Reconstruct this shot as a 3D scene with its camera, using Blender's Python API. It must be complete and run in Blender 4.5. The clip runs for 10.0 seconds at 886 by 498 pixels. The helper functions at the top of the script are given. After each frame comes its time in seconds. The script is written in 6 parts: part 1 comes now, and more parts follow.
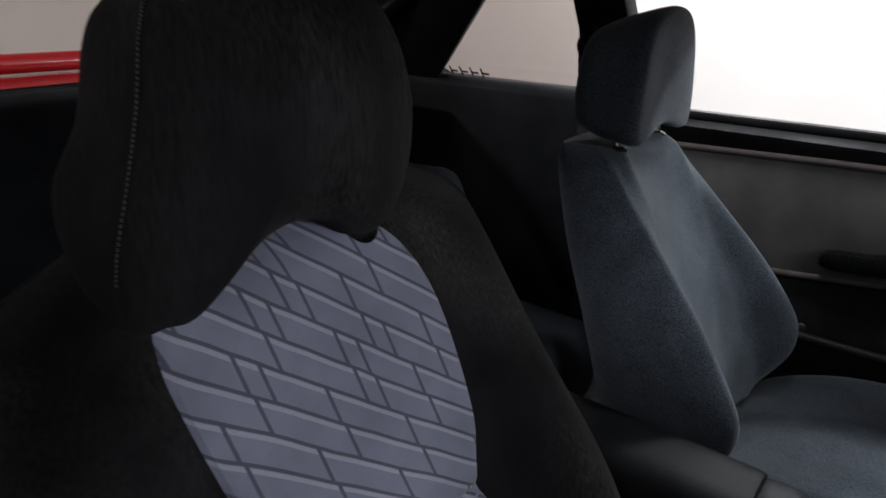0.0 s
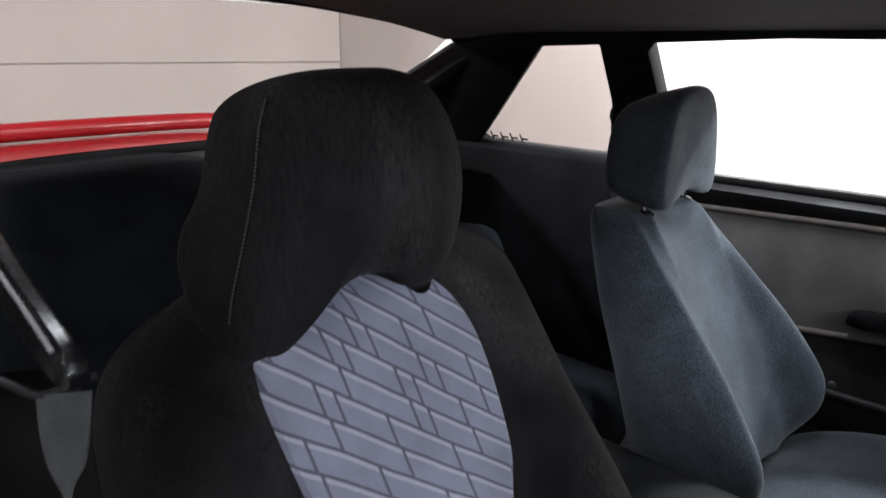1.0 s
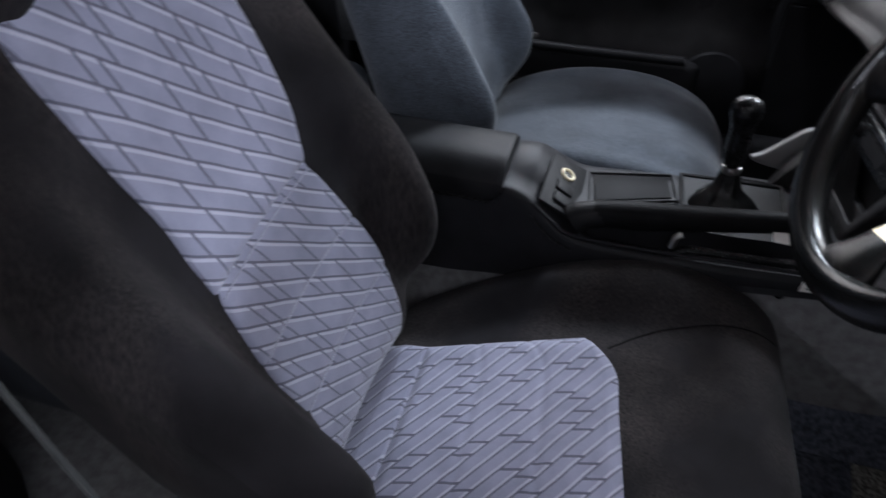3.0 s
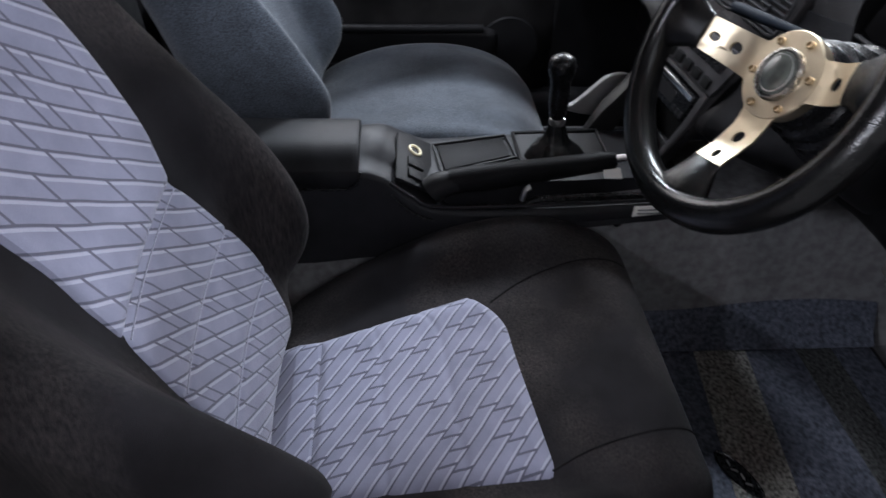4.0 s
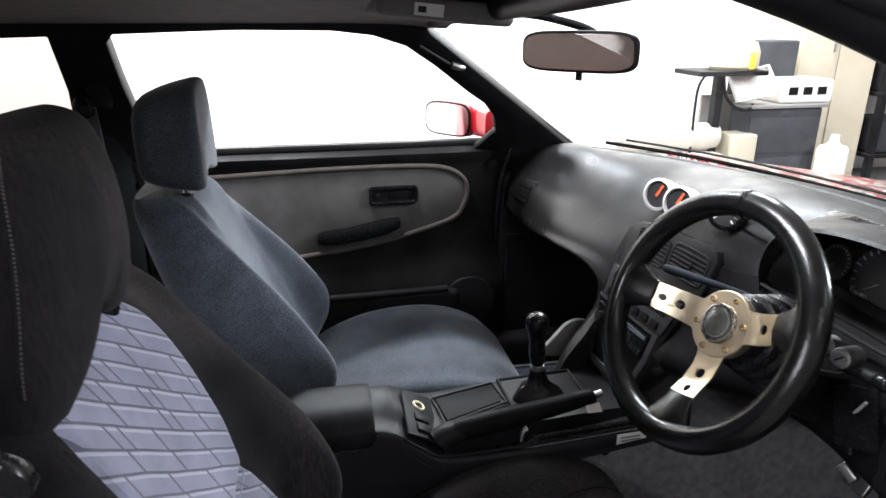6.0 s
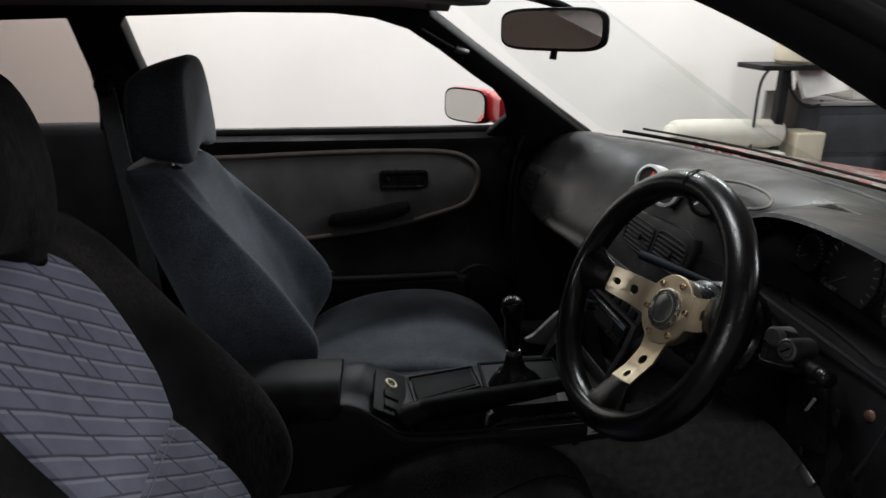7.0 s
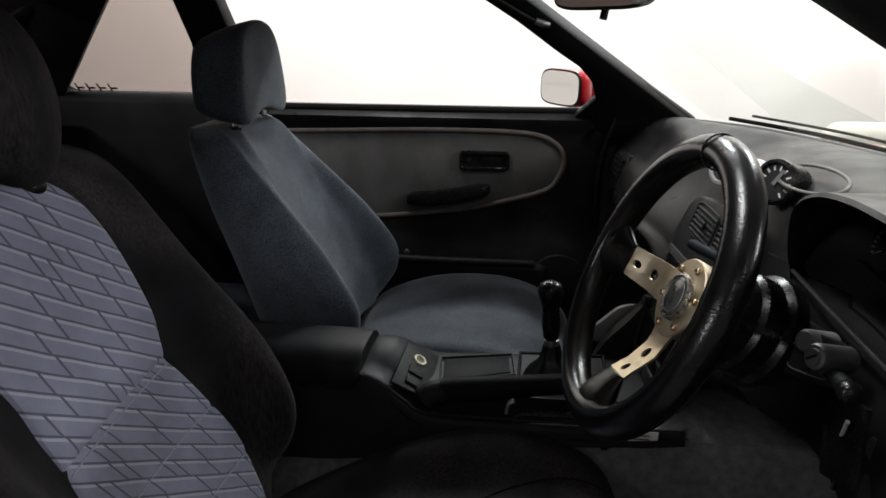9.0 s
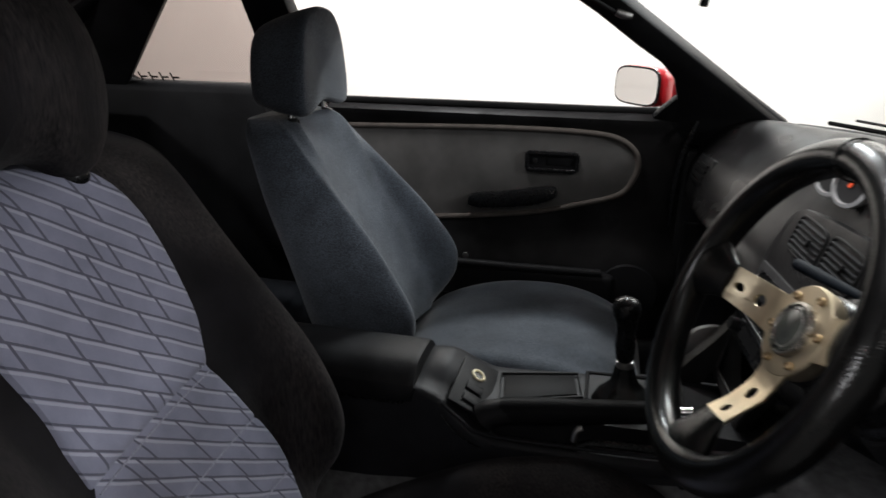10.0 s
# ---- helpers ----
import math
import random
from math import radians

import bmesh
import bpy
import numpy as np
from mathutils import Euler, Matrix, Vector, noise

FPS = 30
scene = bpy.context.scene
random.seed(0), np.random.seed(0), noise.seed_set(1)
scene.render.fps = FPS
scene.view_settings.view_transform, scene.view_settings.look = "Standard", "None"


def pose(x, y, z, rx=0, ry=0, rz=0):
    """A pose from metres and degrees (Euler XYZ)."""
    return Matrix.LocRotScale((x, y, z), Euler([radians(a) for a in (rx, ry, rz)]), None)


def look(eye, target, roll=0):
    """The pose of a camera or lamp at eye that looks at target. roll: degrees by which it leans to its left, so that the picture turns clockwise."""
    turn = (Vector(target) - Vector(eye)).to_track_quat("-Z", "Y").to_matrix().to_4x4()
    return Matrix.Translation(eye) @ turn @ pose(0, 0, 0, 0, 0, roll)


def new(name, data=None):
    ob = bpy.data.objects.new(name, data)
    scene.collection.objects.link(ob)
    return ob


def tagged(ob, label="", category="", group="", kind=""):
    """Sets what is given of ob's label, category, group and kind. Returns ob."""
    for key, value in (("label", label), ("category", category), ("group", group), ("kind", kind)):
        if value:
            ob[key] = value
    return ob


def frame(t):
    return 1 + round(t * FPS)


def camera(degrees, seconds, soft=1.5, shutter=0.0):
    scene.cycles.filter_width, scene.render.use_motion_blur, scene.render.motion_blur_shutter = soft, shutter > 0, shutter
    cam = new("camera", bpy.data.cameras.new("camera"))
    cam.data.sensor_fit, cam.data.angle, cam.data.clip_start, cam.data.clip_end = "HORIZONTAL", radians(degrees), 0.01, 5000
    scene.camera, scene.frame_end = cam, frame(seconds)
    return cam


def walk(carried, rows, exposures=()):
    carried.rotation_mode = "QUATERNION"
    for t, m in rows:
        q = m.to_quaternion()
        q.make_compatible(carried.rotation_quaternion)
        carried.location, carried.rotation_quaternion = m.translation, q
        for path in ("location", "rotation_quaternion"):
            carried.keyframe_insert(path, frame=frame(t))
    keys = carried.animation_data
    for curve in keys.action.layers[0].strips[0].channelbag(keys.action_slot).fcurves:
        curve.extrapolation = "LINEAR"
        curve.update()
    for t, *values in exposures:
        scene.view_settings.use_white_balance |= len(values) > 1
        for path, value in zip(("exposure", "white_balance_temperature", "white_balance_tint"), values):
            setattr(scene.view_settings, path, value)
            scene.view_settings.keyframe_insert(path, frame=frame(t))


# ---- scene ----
cam = camera(67.9, 10.0, shutter=0.5)
PATH = [
    (0, (0.007, -0.757, 1.109), (-1.142, 0.704, 0.372), 1.0),
    (0.5, (0.039, -0.797, 1.138), (-1.218, 0.623, 0.503), 0.8),
    (0.6, (0.044, -0.805, 1.145), (-1.219, 0.616, 0.556), 0.8),
    (0.8, (0.053, -0.821, 1.149), (-1.216, 0.603, 0.582), 0.8),
    (1, (0.061, -0.836, 1.142), (-1.212, 0.592, 0.559), 0.8),
    (1.5, (0.049, -0.873, 1.113), (-1.127, 0.586, 0.415), 1.0),
    (2, (0.032, -0.912, 1.105), (-0.9, 0.577, 0.148), 1.9),
    (2.5, (0.043, -0.93, 1.093), (-0.613, 0.501, -0.141), 2.3),
    (3, (0.048, -0.923, 1.074), (-0.351, 0.575, -0.19), 1.7),
    (4.3, (-0.043, -0.977, 1.107), (0.194, 0.532, -0.184), 1.9),
    (4.5, (-0.039, -1.0, 1.126), (0.219, 0.523, -0.144), 0.5),
    (5, (-0.069, -1.075, 1.165), (0.232, 0.567, 0.063), 0.2),
    (5.5, (-0.145, -1.058, 1.199), (0.206, 0.742, 0.4), 0.0),
    (5.7, (-0.184, -1.056, 1.205), (0.2, 0.787, 0.532), 0.2),
    (6.8, (-0.018, -1.092, 1.175), (0.219, 0.772, 0.491), -0.1),
    (7, (0.013, -1.098, 1.171), (0.173, 0.775, 0.488), -0.0),
    (7.5, (0.084, -1.117, 1.158), (0.095, 0.763, 0.476), -0.1),
    (8, (0.136, -1.111, 1.14), (0.025, 0.767, 0.461), 0.0),
    (8.5, (0.171, -1.084, 1.126), (-0.026, 0.786, 0.445), -0.1),
    (9, (0.214, -1.053, 1.105), (-0.075, 0.806, 0.427), -0.1),
    (9.5, (0.244, -1.027, 1.098), (-0.159, 0.811, 0.422), 0.0),
    (10, (0.18, -0.969, 1.086), (-0.267, 0.857, 0.404), 0.5),
]
walk(cam, [(t, look(eye, target, roll)) for t, eye, target, roll in PATH],
     exposures=[(0, -0.65, 6250, 10), (0.5, 0.05, 6220, 10), (1, 0.24, 6200, 10), (2, 0.20, 6000, 13), (2.5, 0.25, 5970, 13), (3, 0.42, 5950, 14), (4.3, 0.70, 6050, 14), (5, 1.08, 6100, 13), (5.7, 1.2, 6200, 12), (6.8, -1.08, 6450, 10), (7.5, -1.1, 6500, 10), (8.5, -0.75, 6550, 10), (9.5, -0.5, 6600, 10), (10, -0.4, 6600, 10)])

# ---- world, lights, exposure ----
world = bpy.data.worlds.new("world")
scene.world = world
world.use_nodes = True
world.node_tree.nodes["Background"].inputs[0].default_value = (0.9, 0.95, 1.0, 1)
world.node_tree.nodes["Background"].inputs[1].default_value = 0.25


def area_lamp(name, at, target, sx, sy, watts, colour=(1, 1, 1)):
    d = bpy.data.lights.new(name, "AREA")
    d.shape, d.size, d.size_y, d.energy, d.color = "RECTANGLE", sx, sy, watts, colour
    ob = new(name, d)
    ob.matrix_world = look(at, target)
    return tagged(ob, "unseen area lamp added to light the car and the room", "light")


# unseen lamps, added and fitted to the brightness wanted on seats, dash and walls
area_lamp("added_lamp", (0.05, 2.60, 2.92), (-0.1, 0.25, 0.6), 0.5, 0.22, 82, (0.90, 0.97, 1.0))
area_lamp("added_lamp", (5.0, -1.0, 2.6), (-0.3, 0.1, 0.8), 0.4, 0.9, 138, (0.93, 0.96, 1.0))
area_lamp("added_lamp", (2.0, 2.0, 2.95), (-0.2, 0.1, 0.6), 0.6, 0.25, 62, (0.90, 0.97, 1.0))
area_lamp("added_lamp", (-4.0, -3.5, 2.95), (0.3, -0.1, 0.5), 0.8, 0.3, 85, (0.95, 0.96, 1.0))
area_lamp("added_lamp", (-0.6, 0.15, 2.98), (0.55, 0.15, 0.8), 1.2, 0.3, 95, (0.95, 0.97, 1.0))
area_lamp("added_lamp", (-1.6, 2.75, 2.98), (-1.6, 3.5, 1.2), 2.2, 0.3, 150, (1.0, 0.97, 0.93))
area_lamp("added_lamp", (2.2, 2.75, 2.98), (2.2, 3.5, 1.2), 2.2, 0.3, 150, (1.0, 0.98, 0.95))
area_lamp("added_lamp", (0.9, -2.9, 2.98), (0.0, -0.6, 0.6), 2.4, 0.25, 18, (0.97, 0.96, 0.97))
area_lamp("added_lamp", (4.0, -1.9, 2.98), (0.0, -0.5, 0.7), 1.6, 0.4, 9, (0.92, 0.95, 1.0))
area_lamp("added_lamp", (-3.7, -0.4, 2.98), (-5.2, -0.4, 1.0), 0.4, 3.4, 66, (1.0, 0.92, 0.88))


# ---- materials ----
def material(name, colour, rough=0.6, metal=0.0, var=0.15, scale=30.0, bump=0.1, bump_scale=200.0,
             sheen=0.0, coat=0.0, spec=0.5, colour2=None, grain=0.0, dist=0.002, nap=None):
    m = bpy.data.materials.new(name)
    m.use_nodes = True
    nt = m.node_tree
    b = nt.nodes["Principled BSDF"]
    co = nt.nodes.new("ShaderNodeTexCoord")
    n1 = nt.nodes.new("ShaderNodeTexNoise")
    n1.inputs["Scale"].default_value = scale
    n1.inputs["Detail"].default_value = 6
    n2 = nt.nodes.new("ShaderNodeTexNoise")
    n2.inputs["Scale"].default_value = bump_scale
    n2.inputs["Detail"].default_value = 4
    for n in (n1, n2):
        nt.links.new(co.outputs["Object"], n.inputs["Vector"])
    mix = nt.nodes.new("ShaderNodeMix")
    mix.data_type = "RGBA"
    c2 = colour2 or tuple(c * (1 - var) for c in colour)
    c1 = colour if colour2 else tuple(min(1, c * (1 + var)) for c in colour)
    mix.inputs[6].default_value = (*c1, 1)
    mix.inputs[7].default_value = (*c2, 1)
    ramp = nt.nodes.new("ShaderNodeMapRange")
    ramp.inputs[1].default_value, ramp.inputs[2].default_value = 0.35, 0.65
    nt.links.new(n1.outputs[0], ramp.inputs[0])
    nt.links.new(ramp.outputs[0], mix.inputs[0])
    colour_out = mix.outputs[2]
    if nap:
        # brushed pile: streaks that gather in soft patches
        mp = nt.nodes.new("ShaderNodeMapping")
        mp.inputs["Scale"].default_value = (1.0, 1.0, 0.16)
        mp.inputs["Rotation"].default_value = (0.15, -0.45, 0.0)
        nt.links.new(co.outputs["Object"], mp.inputs["Vector"])
        ns = nt.nodes.new("ShaderNodeTexNoise")
        ns.inputs["Scale"].default_value, ns.inputs["Detail"].default_value = 330, 6
        nt.links.new(mp.outputs[0], ns.inputs["Vector"])
        nb = nt.nodes.new("ShaderNodeTexNoise")
        nb.inputs["Scale"].default_value, nb.inputs["Detail"].default_value = 7, 3
        nt.links.new(mp.outputs[0], nb.inputs["Vector"])
        f1, f2, f3 = nt.nodes.new("ShaderNodeMapRange"), nt.nodes.new("ShaderNodeMapRange"), nt.nodes.new("ShaderNodeMath")
        f1.inputs[1].default_value, f1.inputs[2].default_value = 0.30, 0.78
        f2.inputs[1].default_value, f2.inputs[2].default_value, f2.inputs[3].default_value = 0.44, 0.70, 0.03
        nt.links.new(ns.outputs[0], f1.inputs[0])
        nt.links.new(nb.outputs[0], f2.inputs[0])
        f3.operation = "MULTIPLY"
        nt.links.new(f1.outputs[0], f3.inputs[0])
        nt.links.new(f2.outputs[0], f3.inputs[1])
        mw = nt.nodes.new("ShaderNodeMix")
        mw.data_type = "RGBA"
        nt.links.new(f3.outputs[0], mw.inputs[0])
        nt.links.new(colour_out, mw.inputs[6])
        mw.inputs[7].default_value = (*nap, 1)
        colour_out = mw.outputs[2]
    if grain:
        g1 = nt.nodes.new("ShaderNodeMapRange")
        g1.inputs[1].default_value, g1.inputs[2].default_value = 0.36, 0.64
        g1.inputs[3].default_value, g1.inputs[4].default_value = 1 - grain, 1 + grain
        nt.links.new(n2.outputs[0], g1.inputs[0])
        vm = nt.nodes.new("ShaderNodeVectorMath")
        vm.operation = "SCALE"
        nt.links.new(colour_out, vm.inputs[0])
        nt.links.new(g1.outputs[0], vm.inputs["Scale"])
        colour_out = vm.outputs[0]
    nt.links.new(colour_out, b.inputs["Base Color"])
    r = nt.nodes.new("ShaderNodeMapRange")
    r.inputs[3].default_value, r.inputs[4].default_value = max(0.02, rough - 0.08), min(1, rough + 0.08)
    nt.links.new(n2.outputs[0], r.inputs[0])
    nt.links.new(r.outputs[0], b.inputs["Roughness"])
    b.inputs["Metallic"].default_value = metal
    b.inputs["Specular IOR Level"].default_value = spec
    b.inputs["Sheen Weight"].default_value = sheen
    b.inputs["Sheen Roughness"].default_value = 0.45
    b.inputs["Coat Weight"].default_value = coat
    if bump:
        bp = nt.nodes.new("ShaderNodeBump")
        bp.inputs["Strength"].default_value = bump
        bp.inputs["Distance"].default_value = dist
        nt.links.new(n2.outputs[0], bp.inputs["Height"])
        nt.links.new(bp.outputs[0], b.inputs["Normal"])
    return m


def brick_fabric(name, angle, step=0.0285, length=0.060, lean=0.24):
    """Jacquard upholstery: slanting rows of long blocks with dark joints and a pale raised thread along each row."""
    m = material(name, (0.205, 0.210, 0.276), rough=0.9, var=0.12, scale=25, bump=0.25, bump_scale=900, sheen=0.25, spec=0.2)
    nt = m.node_tree
    b = nt.nodes["Principled BSDF"]
    base = b.inputs["Base Color"].links[0].from_socket
    bump0 = b.inputs["Normal"].links[0].from_node
    uv = nt.nodes.new("ShaderNodeUVMap")
    uv.uv_map = "UVMap"
    sep = nt.nodes.new("ShaderNodeSeparateXYZ")
    nt.links.new(uv.outputs[0], sep.inputs[0])

    def math_node(op, a, c=None, d=None):
        n = nt.nodes.new("ShaderNodeMath")
        n.operation = op
        for i, v in enumerate((a, c, d)):
            if v is None:
                continue
            if isinstance(v, (int, float)):
                n.inputs[i].default_value = v
            else:
                nt.links.new(v, n.inputs[i])
        return n.outputs[0]
    t = math.tan(radians(angle))
    wob = nt.nodes.new("ShaderNodeTexNoise")
    wob.inputs["Scale"].default_value = 9
    nt.links.new(uv.outputs[0], wob.inputs["Vector"])
    wv = math_node("MULTIPLY", math_node("SUBTRACT", wob.outputs[0], 0.5), 0.008)
    row = math_node("DIVIDE", math_node("ADD", math_node("ADD", math_node("MULTIPLY", sep.outputs[0], t), sep.outputs[1]), wv), step)
    rid = math_node("FLOOR", row)
    rf = math_node("SUBTRACT", row, rid)
    # joints of two neighbouring rows nearly line up, then the bond jumps
    pair = math_node("FLOOR", math_node("MULTIPLY", rid, 0.5))
    offs = math_node("ADD", math_node("MULTIPLY", pair, 0.43), math_node("MULTIPLY", rid, 0.085))
    skew = math_node("ADD", math_node("DIVIDE", sep.outputs[0], length), math_node("ADD", offs, math_node("MULTIPLY", rf, lean)))
    cf = math_node("FRACT", skew)
    half = math_node("FRACT", math_node("MULTIPLY", math_node("SINE", math_node("MULTIPLY", math_node("ADD", math_node("FLOOR", skew), math_node("MULTIPLY", rid, 3.7)), 78.233)), 4375.85))
    cell = math_node("ADD", math_node("MULTIPLY", math_node("GREATER_THAN", half, 0.66), math_node("COMPARE", cf, 0.30, 0.026)), 0.0)
    joint = math_node("MAXIMUM", math_node("LESS_THAN", rf, 0.12), math_node("MAXIMUM", math_node("LESS_THAN", cf, 0.055), cell))
    thread = math_node("MULTIPLY", math_node("COMPARE", rf, 0.90, 0.07), math_node("SUBTRACT", 1.0, joint))
    fine = nt.nodes.new("ShaderNodeTexNoise")
    fine.inputs["Scale"].default_value = 420
    nt.links.new(uv.outputs[0], fine.inputs["Vector"])

    def mix(fac, a, colour):
        n = nt.nodes.new("ShaderNodeMix")
        n.data_type = "RGBA"
        nt.links.new(fac, n.inputs[0])
        nt.links.new(a, n.inputs[6])
        n.inputs[7].default_value = (*colour, 1)
        return n.outputs[2]
    c = mix(math_node("MULTIPLY", joint, 0.80), base, (0.040, 0.040, 0.056))
    c = mix(math_node("MULTIPLY", thread, 0.65), c, (0.42, 0.425, 0.50))
    c = mix(math_node("MULTIPLY", fine.outputs[0], 0.35), c, (0.13, 0.13, 0.18))
    nt.links.new(c, b.inputs["Base Color"])
    h = math_node("SUBTRACT", math_node("ADD", 0.5, math_node("MULTIPLY", thread, 0.3)), math_node("MULTIPLY", joint, 0.45))
    bp = nt.nodes.new("ShaderNodeBump")
    bp.inputs["Strength"].default_value, bp.inputs["Distance"].default_value = 0.8, 0.002
    nt.links.new(h, bp.inputs["Height"])
    nt.links.new(bump0.outputs[0], bp.inputs["Normal"])
    nt.links.new(bp.outputs[0], b.inputs["Normal"])
    return m


def glass(name, tint, rough=0.0):
    m = bpy.data.materials.new(name)
    m.use_nodes = True
    nt = m.node_tree
    nt.nodes.clear()
    out = nt.nodes.new("ShaderNodeOutputMaterial")
    tr = nt.nodes.new("ShaderNodeBsdfTransparent")
    tr.inputs[0].default_value = (*tint, 1)
    gl = nt.nodes.new("ShaderNodeBsdfGlossy")
    gl.inputs["Roughness"].default_value = 0.02
    mx = nt.nodes.new("ShaderNodeMixShader")
    mx.inputs[0].default_value = 0.035
    nt.links.new(tr.outputs[0], mx.inputs[1])
    nt.links.new(gl.outputs[0], mx.inputs[2])
    nt.links.new(mx.outputs[0], out.inputs[0])
    return m


VELOUR = material("black_velour", (0.0096, 0.0088, 0.0100), rough=0.95, var=0.3, scale=14, bump=0.3, bump_scale=1500, sheen=0.03, spec=0.10, nap=(0.056, 0.048, 0.046), grain=0.16)
SLATE = material("slate_velour", (0.056, 0.065, 0.079), rough=0.95, var=0.16, scale=18, bump=0.45, bump_scale=450, sheen=0.24, spec=0.12, grain=0.42)
REAR = material("rear_seat_velour", (0.020, 0.0225, 0.028), rough=0.95, var=0.3, scale=10, bump=0.3, bump_scale=600, sheen=0.04, spec=0.1, grain=0.3)
STITCH = material("pale_stitching", (0.245, 0.25, 0.31), rough=0.8, var=0.4, scale=900, bump=0.1)
FABRIC = brick_fabric("block_pattern_fabric", 41.0, 0.0305, 0.064, 0.04)
FABRIC_LOW = brick_fabric("block_pattern_fabric_lower", 40.0, 0.0290, 0.060, 0.14)
FABRIC_CUSH = brick_fabric("block_pattern_fabric_cushion", -36, 0.0225, 0.078, -0.06)
PLASTIC = material("black_plastic", (0.0100, 0.0100, 0.0108), rough=0.50, var=0.3, scale=9, bump=0.2, bump_scale=900, spec=0.13)
DASHMAT = material("dash_vinyl", (0.0115, 0.0110, 0.0112), rough=0.50, var=0.5, scale=9, bump=0.22, bump_scale=420, spec=0.12)
# the dash vinyl is polished in places and dull in others
dn = DASHMAT.node_tree
worn = next(n for n in dn.nodes if n.type == "TEX_NOISE" and n.inputs["Scale"].default_value < 20)
gloss_range = dn.nodes["Principled BSDF"].inputs["Roughness"].links[0].from_node
gloss_range.inputs[1].default_value, gloss_range.inputs[2].default_value = 0.35, 0.65
gloss_range.inputs[3].default_value, gloss_range.inputs[4].default_value = 0.27, 0.50
dn.links.new(worn.outputs[0], gloss_range.inputs[0])
GREYPL = material("grey_plastic", (0.012, 0.012, 0.0125), rough=0.45, var=0.15, scale=8, bump=0.1, bump_scale=800, spec=0.16)
GLOSS = material("gloss_black", (0.005, 0.005, 0.0055), rough=0.28, var=0.3, bump=0.0, spec=0.25)
ARMREST = material("black_armrest_vinyl", (0.0055, 0.0055, 0.006), rough=0.52, var=0.3, scale=30, bump=0.3, bump_scale=420, spec=0.06)
LEATHER = material("black_leather", (0.005, 0.0049, 0.0049), rough=0.20, var=0.3, scale=40, bump=0.25, bump_scale=900, spec=0.36)
RIMLEATHER = material("perforated_black_leather", (0.0045, 0.0044, 0.0044), rough=0.22, var=0.3, scale=40, bump=0.3, bump_scale=900, spec=0.30)
vor = RIMLEATHER.node_tree.nodes.new("ShaderNodeTexVoronoi")
vor.inputs["Scale"].default_value = 500
tco = RIMLEATHER.node_tree.nodes.new("ShaderNodeTexCoord")
RIMLEATHER.node_tree.links.new(tco.outputs["Object"], vor.inputs["Vector"])
for node in RIMLEATHER.node_tree.nodes:
    if node.type == "BUMP":
        RIMLEATHER.node_tree.links.new(vor.outputs["Distance"], node.inputs["Height"])
        node.inputs["Strength"].default_value, node.inputs["Distance"].default_value = 0.22, 0.0006
DOORCLOTH = material("door_cloth", (0.094, 0.090, 0.086), rough=0.95, var=0.15, scale=14, bump=0.3, bump_scale=900, sheen=0.2, spec=0.15)
PIPING = material("door_piping", (0.070, 0.058, 0.050), rough=0.9, var=0.15, bump=0.2)
CARPET = material("grey_carpet", (0.135, 0.134, 0.138), rough=1.0, var=0.2, scale=60, bump=0.8, bump_scale=500, spec=0.1)
MATBLUE = material("blue_mat", (0.080, 0.089, 0.114), rough=1.0, var=0.45, scale=130, bump=1.0, bump_scale=330, spec=0.1, dist=0.004)
MATGREY = material("grey_mat_stripe", (0.20, 0.197, 0.18), rough=1.0, var=0.7, scale=170, bump=1.0, bump_scale=330, spec=0.1, dist=0.004)
HEADLINER = material("headliner", (0.16, 0.15, 0.143), rough=1.0, var=0.08, scale=30, bump=0.2, bump_scale=700)
RED = material("red_paint", (0.42, 0.012, 0.018), rough=0.3, var=0.12, scale=5, bump=0.02, coat=0.6)
GOLD = material("brushed_champagne_metal", (0.62, 0.53, 0.38), rough=0.40, metal=1.0, var=0.1, scale=25, bump=0.05, bump_scale=500)
CHROME = material("chrome", (0.75, 0.75, 0.76), rough=0.12, metal=1.0, var=0.05, bump=0.0)
STEEL = material("dull_steel", (0.35, 0.34, 0.33), rough=0.4, metal=1.0, var=0.2, bump=0.05)
WHITEP = material("white_plastic", (0.72, 0.70, 0.66), rough=0.4, var=0.05, bump=0.02)
IVORY = material("ivory_plastic", (0.70, 0.62, 0.42), rough=0.45, var=0.06, bump=0.02)
ORANGE = material("orange_needle", (0.85, 0.10, 0.03), rough=0.5, var=0.05, bump=0.0)
WEBBING = material("grey_webbing", (0.035, 0.037, 0.038), rough=0.8, var=0.15, scale=90, bump=0.6, bump_scale=500)
WALL = material("white_wall", (0.80, 0.785, 0.76), rough=0.85, var=0.03, scale=1.2, bump=0.05, bump_scale=60)
# tones of the unseen walls, ceiling and floor hold down bounced light
UNSEENWALL = material("unseen_wall_grey", (0.30, 0.295, 0.29), rough=0.8, var=0.08, scale=1.5, bump=0.05, bump_scale=60)
UNSEENCEIL = material("unseen_ceiling_grey", (0.34, 0.34, 0.335), rough=0.9, var=0.05, scale=1.2, bump=0.05, bump_scale=60)
CONCRETE = material("concrete", (0.22, 0.215, 0.21), rough=0.6, var=0.15, scale=2.5, bump=0.1, bump_scale=40)
RUBBER = material("black_rubber", (0.008, 0.008, 0.008), rough=0.92, var=0.2, scale=12, bump=0.05, spec=0.03)
SATIN = material("satin_aluminium", (0.62, 0.62, 0.62), rough=0.34, metal=0.35, var=0.06, scale=40, bump=0.02)
